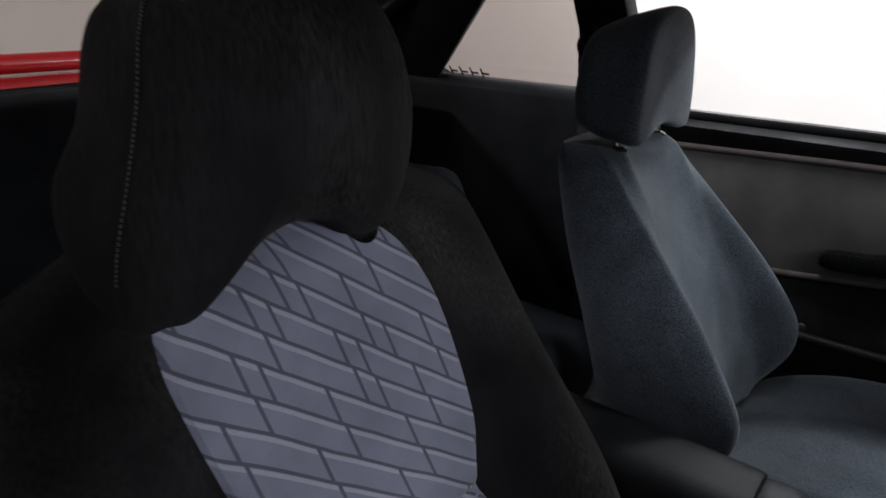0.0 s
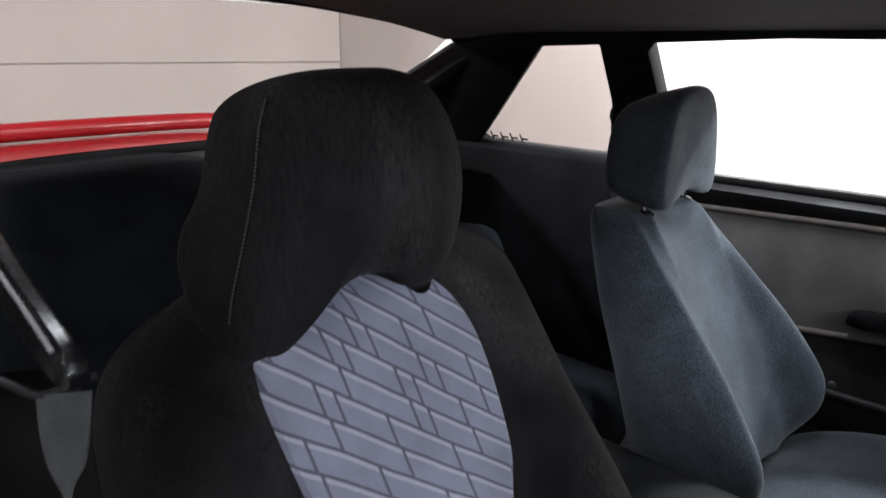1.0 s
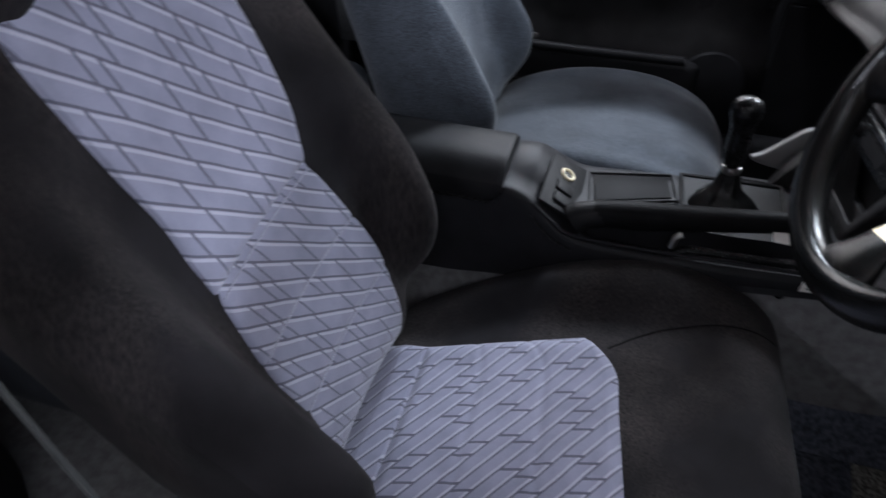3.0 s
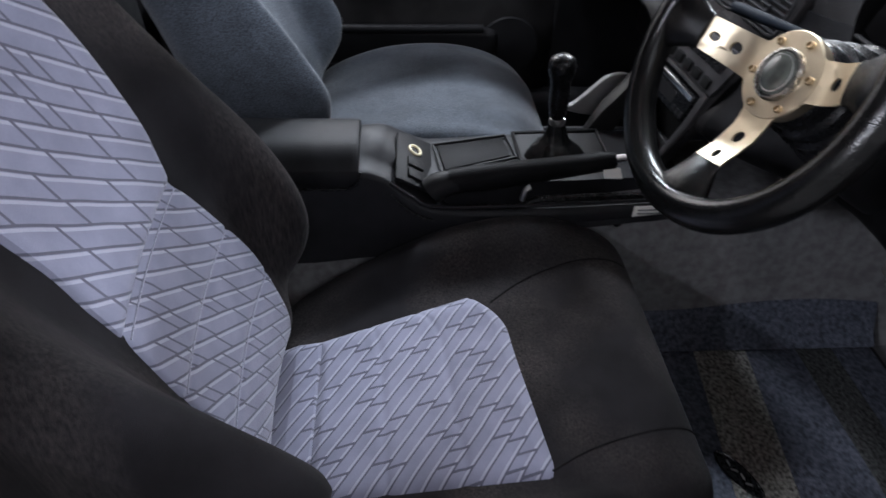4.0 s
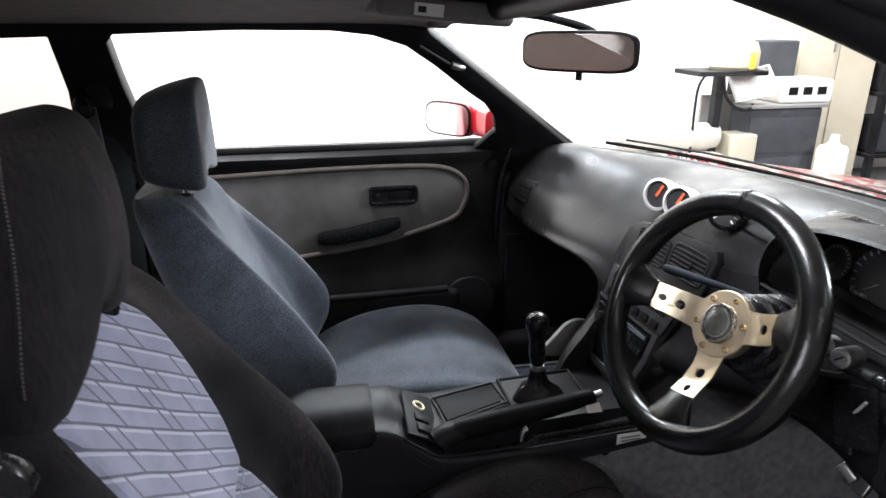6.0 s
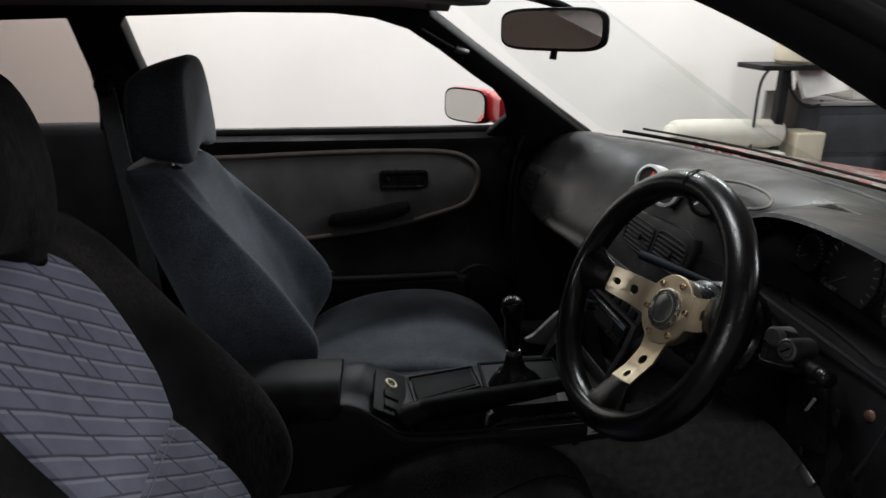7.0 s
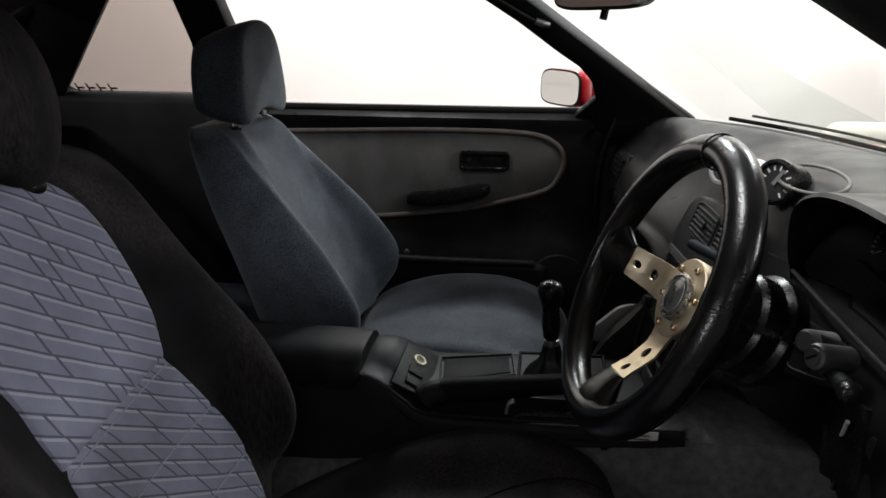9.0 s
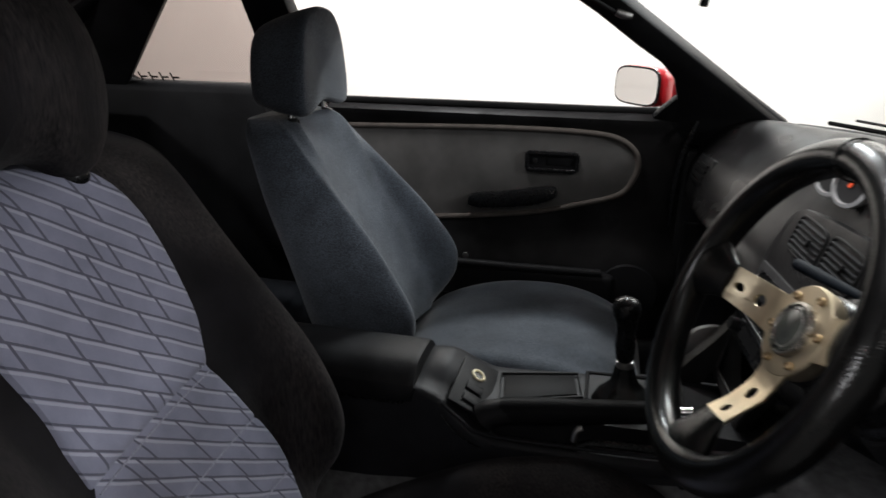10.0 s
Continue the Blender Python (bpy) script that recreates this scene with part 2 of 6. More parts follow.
SILVER = material("silver_grey_plastic", (0.16, 0.156, 0.156), rough=0.38, var=0.1, scale=10, bump=0.08, bump_scale=700)
TINT2 = glass("dark_tinted_glass", (0.42, 0.37, 0.355))
TINT = glass("tinted_glass", (0.48, 0.425, 0.405))
CLEAR = glass("clear_glass", (0.93, 0.95, 0.94))
DIMMIRROR = material("dim_mirror", (0.22, 0.20, 0.19), rough=0.04, metal=1.0, var=0.0, bump=0.0)
MIRROR = material("mirror", (0.85, 0.83, 0.82), rough=0.03, metal=1.0, var=0.0, bump=0.0)


# ---- mesh helpers ----
def cr(pts, n=6, closed=False):
    """Catmull-Rom through points of any dimension."""
    p = [np.array(q, float) for q in pts]
    m = len(p)
    out = []
    for i in range(m if closed else m - 1):
        if closed:
            a, b, c, d = p[(i - 1) % m], p[i], p[(i + 1) % m], p[(i + 2) % m]
        else:
            a, b, c, d = p[max(i - 1, 0)], p[i], p[i + 1], p[min(i + 2, m - 1)]
        for k in range(n):
            t = k / n
            out.append(0.5 * ((2 * b) + (c - a) * t + (2 * a - 5 * b + 4 * c - d) * t * t + (3 * b - a - 3 * c + d) * t ** 3))
    if not closed:
        out.append(p[-1])
    return out


def loft(rings, cap=True, closed=True, bm=None):
    bm = bm or bmesh.new()
    vs = [[bm.verts.new(tuple(p)) for p in r] for r in rings]
    m = len(vs[0])
    for a, b in zip(vs, vs[1:]):
        for i in range(m if closed else m - 1):
            j = (i + 1) % m
            bm.faces.new((a[i], a[j], b[j], b[i]))
    if cap and closed:
        for r in (vs[0][::-1], vs[-1]):
            c = bm.verts.new(sum((v.co for v in r), Vector()) / m)
            for i in range(m):
                bm.faces.new((r[i], r[(i + 1) % m], c))
    bmesh.ops.recalc_face_normals(bm, faces=bm.faces)
    return bm


def tube(path, radius, seg=12, n=6, closed=False, flat=1.0, bm=None, smooth=True):
    """A round bar along a path; radius is a number or a list per path point."""
    rad = radius if isinstance(radius, (list, tuple)) else [radius] * len(path)
    if smooth and len(path) > 2:
        pr = cr([(*p, r) for p, r in zip(path, rad)], n, closed)
    else:
        pr = [np.array((*p, r), float) for p, r in zip(path, rad)]
    pts = [Vector(q[:3]) for q in pr]
    rings, m = [], len(pts)
    up = None
    for i in range(m):
        if closed:
            d = pts[(i + 1) % m] - pts[i - 1]
        else:
            d = pts[min(i + 1, m - 1)] - pts[max(i - 1, 0)]
        d.normalize()
        if up is None:
            up = d.orthogonal().normalized() if abs(d.z) > 0.95 else Vector((0, 0, 1))
        s = d.cross(up).normalized()
        up = s.cross(d).normalized()
        r = pr[i][3]
        rings.append([pts[i] + s * math.cos(2 * math.pi * k / seg) * r + up * math.sin(2 * math.pi * k / seg) * r * flat for k in range(seg)])
    if closed:
        rings.append(rings[0])
    return loft(rings, cap=not closed, bm=bm)


def rbox(size, at=(0, 0, 0), r=0.01, seg=3, rot=None, bm=None):
    t = bmesh.new()
    bmesh.ops.create_cube(t, size=1)
    bmesh.ops.scale(t, vec=size, verts=t.verts)
    r = min(r, min(size) * 0.49)
    if r > 0:
        bmesh.ops.bevel(t, geom=list(t.edges), offset=r, segments=seg, affect="EDGES", profile=0.5)
    m = Matrix.Translation(at) @ (rot.to_4x4() if rot else Matrix())
    bmesh.ops.transform(t, matrix=m, verts=t.verts)
    if bm is None:
        return t
    return join(bm, t)


def join(bm, other):
    me = bpy.data.meshes.new("join")
    other.to_mesh(me)
    other.free()
    bm.from_mesh(me)
    bpy.data.meshes.remove(me)
    return bm


def revolve(profile, m=None, seg=32):
    """profile: (radius, height) along local z; m places it."""
    rings = [[Vector((max(r, 1e-5) * math.cos(2 * math.pi * k / seg), max(r, 1e-5) * math.sin(2 * math.pi * k / seg), h)) for k in range(seg)] for r, h in profile]
    bm = loft(rings, cap=True)
    if m is not None:
        bmesh.ops.transform(bm, matrix=m, verts=bm.verts)
    return bm


def axis_matrix(at, z, x=None):
    z = Vector(z).normalized()
    x = Vector(x) if x else z.orthogonal()
    y = z.cross(x).normalized()
    x = y.cross(z).normalized()
    m = Matrix((x, y, z)).transposed().to_4x4()
    m.translation = Vector(at)
    return m


def plate(pts, thick, m=None, holes=(), bevel=0.0):
    """A flat plate with holes: 2D outlines in local x, y, thickness along local z."""
    bm = bmesh.new()
    edges = []
    for loop in (pts, *holes):
        vs = [bm.verts.new((x, y, 0)) for x, y in loop]
        edges += [bm.edges.new((vs[i], vs[(i + 1) % len(vs)])) for i in range(len(vs))]
    bmesh.ops.triangle_fill(bm, edges=edges, use_beauty=True, normal=(0, 0, 1))
    bmesh.ops.dissolve_limit(bm, angle_limit=0.01, verts=bm.verts, edges=bm.edges)
    geo = bmesh.ops.extrude_face_region(bm, geom=list(bm.faces))
    bmesh.ops.translate(bm, vec=(0, 0, thick), verts=[g for g in geo["geom"] if isinstance(g, bmesh.types.BMVert)])
    bmesh.ops.recalc_face_normals(bm, faces=bm.faces)
    if bevel:
        es = [e for e in bm.edges if len(e.link_faces) == 2 and e.calc_face_angle(0) > 0.9]
        bmesh.ops.bevel(bm, geom=es, offset=bevel, segments=2, affect="EDGES", profile=0.5)
    bmesh.ops.triangulate(bm, faces=[f for f in bm.faces if len(f.verts) > 4])
    if m is not None:
        bmesh.ops.transform(bm, matrix=m, verts=bm.verts)
    return bm


def circle(r, n=24, cx=0.0, cy=0.0):
    return [(cx + r * math.cos(2 * math.pi * k / n), cy + r * math.sin(2 * math.pi * k / n)) for k in range(n)]


def squircle(a, b, n=40, e=0.45):
    return [(a * abs(math.cos(t)) ** e * (1 if math.cos(t) > 0 else -1), b * abs(math.sin(t)) ** e * (1 if math.sin(t) > 0 else -1)) for t in [2 * math.pi * k / n for k in range(n)]]


def mesh_object(name, bm, mat, sharp=40):
    me = bpy.data.meshes.new(name)
    bm.to_mesh(me)
    bm.free()
    me.materials.append(mat)
    me.polygons.foreach_set("use_smooth", [True] * len(me.polygons))
    me.set_sharp_from_angle(angle=radians(sharp))
    return new(name, me)


def part(name, bm, mat, parent, label="", sharp=40):
    ob = mesh_object(name, bm, mat, sharp)
    ob.parent = parent
    if parent.type == "EMPTY":
        ob.matrix_parent_inverse = Matrix.Translation(parent.location).inverted()
    if label:
        ob["label"] = label
    return ob


def thing(name, at, label, category, group="", kind=""):
    ob = new(name)
    ob.location = at
    ob.empty_display_size = 0.05
    return tagged(ob, label, category, group, kind)


def solid(name, bm, mat, label="", category="", group="", kind="", sharp=40):
    return tagged(mesh_object(name, bm, mat, sharp), label, category, group, kind)


# ---- the room round the car ----
def slab(x0, y0, z0, x1, y1, z1):
    return rbox((x1 - x0, y1 - y0, z1 - z0), ((x0 + x1) / 2, (y0 + y1) / 2, (z0 + z1) / 2), r=0)


RX0, RX1, RY0, RY1, RH = -5.2, 5.6, -4.2, 3.5, 3.05
solid("floor", slab(RX0, RY0, -0.15, RX1, RY1, 0), CONCRETE, kind="structure")
# ceiling, south and east walls are unseen, greyed to limit bounce into the car
solid("ceiling", slab(RX0, RY0, RH, RX1, RY1, RH + 0.12), UNSEENCEIL, kind="structure")
solid("wall_north", slab(RX0 - 0.15, RY1, -0.15, RX1 + 0.15, RY1 + 0.15, RH + 0.12), WALL, kind="structure")
solid("wall_south", slab(RX0 - 0.15, RY0 - 0.15, -0.15, RX1 + 0.15, RY0, RH + 0.12), UNSEENWALL, kind="structure")
wall_w = solid("wall_west", slab(RX0 - 0.15, RY0, -0.15, RX0, RY1, RH + 0.12), WALL, kind="structure")
solid("wall_east", slab(RX1, RY0, -0.15, RX1 + 0.15, RY1, RH + 0.12), UNSEENWALL, kind="structure")
for k in range(6):
    part("wall_panel", rbox((0.02, RY1 - RY0 - 0.02, 0.49), (RX0 + 0.012, (RY0 + RY1) / 2, 0.25 + 0.5 * k), r=0.006, seg=1), WALL, wall_w)

# ---- body shell ----
TUM = 0.72


def side_matrix(sign):
    """Local x along the car, local y up the leaning side, local z to the car's right."""
    up = Vector((0, -sign * TUM, 1)).normalized()
    return axis_matrix((0, 0.74 if sign > 0 else -0.87, 0.86), Vector((1, 0, 0)).cross(up) * 1.0, (1, 0, 0))


UPL = math.sqrt(1 + TUM * TUM)


def on_side(pts):
    return [(x, (z - 0.86) * UPL) for x, z in pts]


car = thing("coupe_car", (0, 0, 0), "red two-door coupe body with dark interior trim", "car")
win = [(-0.545, 0.862), (-0.56, 1.07), (-0.562, 1.165), (-0.545, 1.182), (-0.30, 1.190), (-0.10, 1.188), (-0.010, 1.178), (0.067, 1.154), (0.141, 1.107), (0.232, 1.041), (0.285, 1.006), (0.318, 0.970), (0.336, 0.915), (0.345, 0.862)]
quart = [(-0.73, 0.892), (-0.695, 0.98), (-0.678, 1.06), (-0.672, 1.178), (-0.82, 1.174), (-1.145, 0.908), (-1.13, 0.898)]
shell = [(-1.80, 0.80), (-1.70, 0.90), (-1.40, 1.06), (-1.10, 1.17), (-0.85, 1.215), (-0.4, 1.225), (0.0, 1.215), (0.11, 1.19), (0.575, 0.862), (0.60, 0.80)]
for sgn in (1,):
    m = side_matrix(sgn)
    part("side_panel", plate(on_side(shell), 0.045, m, [on_side(win), on_side(quart)], bevel=0.006), PLASTIC, car)
from mathutils.bvhtree import BVHTree
m = side_matrix(-1)
near = [(-1.80, 0.80), (-1.70, 0.90), (-1.40, 1.06), (-1.10, 1.17), (-0.85, 1.245), (-0.62, 1.262), (-0.60, 1.15), (-0.60, 0.80)]
part("side_panel", plate(on_side(near), 0.045, Matrix.Translation((0, -0.12, 0)) @ m @ Matrix.Translation((0, 0, -0.045)), [on_side(quart)], bevel=0.006), PLASTIC, car)

# roof: cloth headliner inside, painted skin outside
def sheet(xs, ys, f, thick):
    bm = bmesh.new()
    top = [[bm.verts.new((x, y, f(x, y))) for y in ys] for x in xs]
    low = [[bm.verts.new((x, y, f(x, y) - thick)) for y in ys] for x in xs]
    for g, flip in ((top, False), (low, True)):
        for i in range(len(xs) - 1):
            for j in range(len(ys) - 1):
                q = (g[i][j], g[i + 1][j], g[i + 1][j + 1], g[i][j + 1])
                bm.faces.new(q[::-1] if flip else q)
    n, k = len(xs) - 1, len(ys) - 1
    rim = [(i, 0) for i in range(n)] + [(n, j) for j in range(k)] + [(i, k) for i in range(n, 0, -1)] + [(0, j) for j in range(k, 0, -1)]
    for a, b in zip(rim, rim[1:] + rim[:1]):
        bm.faces.new((top[a[0]][a[1]], low[a[0]][a[1]], low[b[0]][b[1]], top[b[0]][b[1]]))
    bmesh.ops.recalc_face_normals(bm, faces=bm.faces)
    return bm


def roof_z(x, y):
    return 1.268 - 0.03 * y - 0.058 * ((y + 0.20) / 0.69) ** 2 - 0.10 * max(0, (abs(x + 0.45) - 0.35)) ** 2


XS, YS = list(np.linspace(-1.12, 0.16, 24)), list(np.linspace(-0.60, 0.485, 18))
part("headliner", sheet(XS, YS, lambda x, y: roof_z(x, y) - 0.004, 0.018), HEADLINER, car, "worn grey-beige cloth headliner")
part("roof_skin", sheet(XS, list(np.linspace(-0.62, 0.52, 16)), lambda x, y: roof_z(x, y) + 0.045, 0.025), RED, car, "red painted roof")

# padded pillar covers and roof rails
for sg in (1, -1):
    oy, oz = (0.0, 0.0) if sg > 0 else (-0.13, 0.045)
    if sg > 0:
        ap = [(0.575, 0.757, 0.829), (0.437, 0.685, 0.925), (0.284, 0.605, 1.032), (0.140, 0.535, 1.130), (0.05, 0.505, 1.18)]
        part("pillar_cover", tube(ap, [0.036, 0.033, 0.030, 0.028, 0.026], seg=14, flat=0.75), PLASTIC, car)
    else:
        ap = [(0.74, -0.875, 0.86), (0.58, -0.80, 0.985), (0.365, -0.69, 1.133), (0.245, -0.645, 1.196), (0.12, -0.62, 1.236), (0.02, -0.615, 1.252)]
        part("pillar_cover", tube(ap, [0.062, 0.054, 0.042, 0.034, 0.028, 0.024], seg=14, flat=0.8), PLASTIC, car)
        part("door_seal", tube([(x - 0.02, y - 0.032, z + 0.006) for x, y, z in ap], 0.010, seg=10), GREYPL, car, "grey rubber door seal")
    rail = [(0.08, sg * 0.50 + oy, 1.195 + oz * 1.25), (-0.10, sg * 0.488 + oy, 1.208 + oz), (-0.45, sg * 0.482 + oy, 1.213 + oz), (-0.85, sg * 0.485 + oy, 1.205 + oz), (-1.10, sg * 0.50 + oy, 1.175 + oz * 0.5)]
    part("roof_rail", tube(rail, 0.019, seg=12), PLASTIC, car)
    ox = 0.0 if sg > 0 else -0.06
    bp = [(-0.62, sg * 0.50 + oy, 1.19 + oz), (-0.625, sg * 0.58 + oy, 1.06), (-0.64, sg * 0.66 + oy, 0.93), (-0.66, sg * 0.70 + oy, 0.80), (-0.67, sg * 0.72 + oy, 0.40)]
    bp = [(x + ox, y + ox, z) for x, y, z in bp]
    part("pillar_cover", tube(bp, [0.048, 0.046, 0.05, 0.06, 0.07], seg=14, flat=0.45), PLASTIC, car)
    cp = [(-1.50, sg * 0.62 + oy, 0.90), (-1.36, sg * 0.60 + oy, 0.97), (-1.10, sg * 0.55 + oy, 1.10), (-0.93, sg * 0.51 + oy, 1.18)]
    if sg < 0:
        cp = [(x, y - 0.12, z) for x, y, z in cp]
    part("pillar_cover", tube(cp, [0.075, 0.065, 0.05, 0.03], seg=16, flat=0.5), PLASTIC, car)
    part("cowl_side", rbox((0.62, 0.03, 0.62), (0.685, sg * 0.735 + oy, 0.46), r=0.008), PLASTIC, car)
    part("kick_panel", rbox((0.58, 0.012, 0.42), (0.68, sg * 0.714 + oy, 0.38), r=0.004, seg=1), PLASTIC, car)
    part("sill", rbox((1.55, 0.16, 0.12), (-0.10, sg * 0.74 + oy, 0.21), r=0.03), PLASTIC, car)
    part("quarter_trim", rbox((0.80, 0.07, 0.62), (-1.06, sg * 0.70 + oy, 0.585), r=0.03), PLASTIC, car)
    part("quarter_skin", rbox((1.75, 0.03, 0.58), (-1.72, sg * 0.84 + oy, 0.52), r=0.012), RED, car, "red painted rear quarter")
    part("fender", rbox((1.40, 0.03, 0.36), (1.38, sg * 0.81, 0.44), r=0.012), RED, car, "red painted front fender")
part("header_rail", tube([(0.11, -0.62, 1.24), (0.18, -0.06, 1.218), (0.11, 0.49, 1.195)], 0.022, seg=12), PLASTIC, car)
part("rear_header", tube([(-1.10, -0.62, 1.245), (-1.14, -0.06, 1.245), (-1.13, 0.19, 1.228), (-1.10, 0.49, 1.19)], 0.018, seg=12), PLASTIC, car)
part("floor_pan", rbox((3.2, 1.60, 0.05), (-0.55, -0.06, 0.135), r=0.01), PLASTIC, car)
part("firewall", rbox((0.04, 1.55, 0.56), (0.975, 0.0, 0.44), r=0.01), PLASTIC, car)
part("rear_bulkhead", rbox((0.04, 1.40, 0.70), (-1.36, 0, 0.50), r=0.01), PLASTIC, car)
part("parcel_shelf", rbox((0.62, 1.16, 0.03), (-1.46, 0, 0.830), r=0.01), PLASTIC, car)
part("boot_lid", sheet(list(np.linspace(-2.50, -1.73, 12)), list(np.linspace(-0.72, 0.72, 14)), lambda x, y: 0.815 - 0.03 * (y / 0.7) ** 4 + 0.012 * (-1.73 - x) / 0.75, 0.03), RED, car, "red painted boot lid")
part("boot_spoiler", tube([(-2.36, -0.68, 0.84), (-2.40, -0.62, 0.855), (-2.42, -0.05, 0.862), (-2.40, 0.55, 0.855), (-2.36, 0.64, 0.825)], [0.030, 0.036, 0.037, 0.036, 0.022], seg=14, flat=0.80), RED, car, "red boot spoiler")
part("rear_panel", rbox((0.05, 1.60, 0.50), (-2.52, 0, 0.56), r=0.02), RED, car, "red painted tail panel")
part("nose_panel", rbox((0.08, 1.60, 0.36), (2.08, 0, 0.42), r=0.03), RED, car, "red painted nose")
part("underbody", rbox((4.4, 1.50, 0.06), (-0.2, 0, 0.10), r=0.02), PLASTIC, car)
for wx in (1.40, -1.62):
    for sg in (1, -1):
        wm = axis_matrix((wx, sg * 0.74, 0.31), (0, sg, 0))
        wh = part("wheel", revolve([(0.0, -0.08), (0.20, -0.08), (0.21, 0.05), (0.10, 0.03), (0.0, 0.03)], wm), STEEL, car)
        part("tyre", revolve([(0.20, -0.10), (0.29, -0.10), (0.31, -0.07), (0.31, 0.07), (0.29, 0.10), (0.21, 0.09), (0.20, 0.04)], wm), PLASTIC, wh)


def bonnet_material():
    m = material("bonnet_blotches", (0.45, 0.03, 0.03), rough=0.3, var=0.1, bump=0.0, coat=0.4)
    nt = m.node_tree
    b = nt.nodes["Principled BSDF"]
    base = b.inputs["Base Color"].links[0].from_socket
    co = nt.nodes.new("ShaderNodeTexCoord")
    src = base
    for sc, lo, col in ((17, 0.50, (0.55, 0.52, 0.47)), (24, 0.52, (0.012, 0.012, 0.012))):
        n = nt.nodes.new("ShaderNodeTexNoise")
        n.inputs["Scale"].default_value = sc
        n.inputs["Detail"].default_value = 5
        n.inputs["Distortion"].default_value = 1.4
        nt.links.new(co.outputs["Object"], n.inputs["Vector"])
        g = nt.nodes.new("ShaderNodeMath")
        g.operation = "GREATER_THAN"
        g.inputs[1].default_value = lo
        nt.links.new(n.outputs[0], g.inputs[0])
        x = nt.nodes.new("ShaderNodeMix")
        x.data_type = "RGBA"
        nt.links.new(g.outputs[0], x.inputs[0])
        nt.links.new(src, x.inputs[6])
        x.inputs[7].default_value = (*col, 1)
        src = x.outputs[2]
    nt.links.new(src, b.inputs["Base Color"])
    return m


BONNET = bonnet_material()
part("cowl_panel", sheet(list(np.linspace(0.60, 0.94, 10)), list(np.linspace(-0.70, 0.70, 14)), lambda x, y: 0.822 - 0.03 * (abs(y) / 0.7) ** 2, 0.02), PLASTIC, car, "black cowl panel below the windscreen")
wip = part("wiper", tube([(0.66, 0.66, 0.858), (0.78, 0.40, 0.864), (0.88, 0.12, 0.862), (0.95, -0.10, 0.855), (1.0, -0.30, 0.848)], 0.0048, seg=8), RUBBER, car, "black wiper arm")
part("wiper_blade", tube([(0.70, 0.62, 0.871), (0.82, 0.36, 0.874), (0.92, 0.08, 0.869), (0.99, -0.14, 0.862)], 0.0032, seg=6), PLASTIC, wip, "thin wiper blade")
part("bonnet", sheet(list(np.linspace(0.93, 2.06, 18)), list(np.linspace(-0.80, 0.80, 20)), lambda x, y: 0.838 - 0.035 * (abs(y) / 0.78) ** 2.5 - 0.165 * (x - 0.93) - 0.05 * max(0, x - 1.6) ** 2, 0.025), BONNET, car, "red bonnet with black and pale blotches")

# glazing
def pane(name, pts, mat, label):
    bm = bmesh.new()
    rows = [[bm.verts.new(p) for p in r] for r in pts]
    for a, b in zip(rows, rows[1:]):
        for i in range(len(a) - 1):
            bm.faces.new((a[i], a[i + 1], b[i + 1], b[i]))
    ob = part(name, bm, mat, car, label)
    ob.visible_shadow = False
    return ob


def curve_y(x0, z0, w0, bow, n=9):
    return [(x0 + bow * (1 - (2 * i / (n - 1) - 1) ** 2), w0 * (2 * i / (n - 1) - 1), z0) for i in range(n)]


pane("windscreen", [curve_y(0.14, 1.215, 0.50, 0.06), curve_y(0.37, 1.03, 0.62, 0.15), curve_y(0.64, 0.845, 0.76, 0.27)], CLEAR, "clear raked windscreen")
part("rear_window_seal", tube([(-1.74, -0.62, 0.838), (-1.80, -0.3, 0.846), (-1.81, 0.0, 0.848), (-1.80, 0.3, 0.846), (-1.74, 0.62, 0.838)], 0.020, seg=10), RUBBER, car, "black rubber rear window seal")
pane("rear_window", [curve_y(-1.12, 1.225, 0.58, -0.05), curve_y(-1.45, 1.04, 0.66, -0.07), curve_y(-1.76, 0.842, 0.72, -0.08)], TINT2, "tinted rear window")
qm = side_matrix(1)
for sg in (1, -1):
    qb = bmesh.new()
    qb.faces.new([qb.verts.new(Matrix.Translation((0, 0 if sg > 0 else -0.12, 0)) @ side_matrix(sg) @ Vector((x, y, 0.012 * sg))) for x, y in on_side(quart)])
    qg = part("quarter_window", qb, TINT, car, "tinted fixed quarter window")
    qg.visible_shadow = False

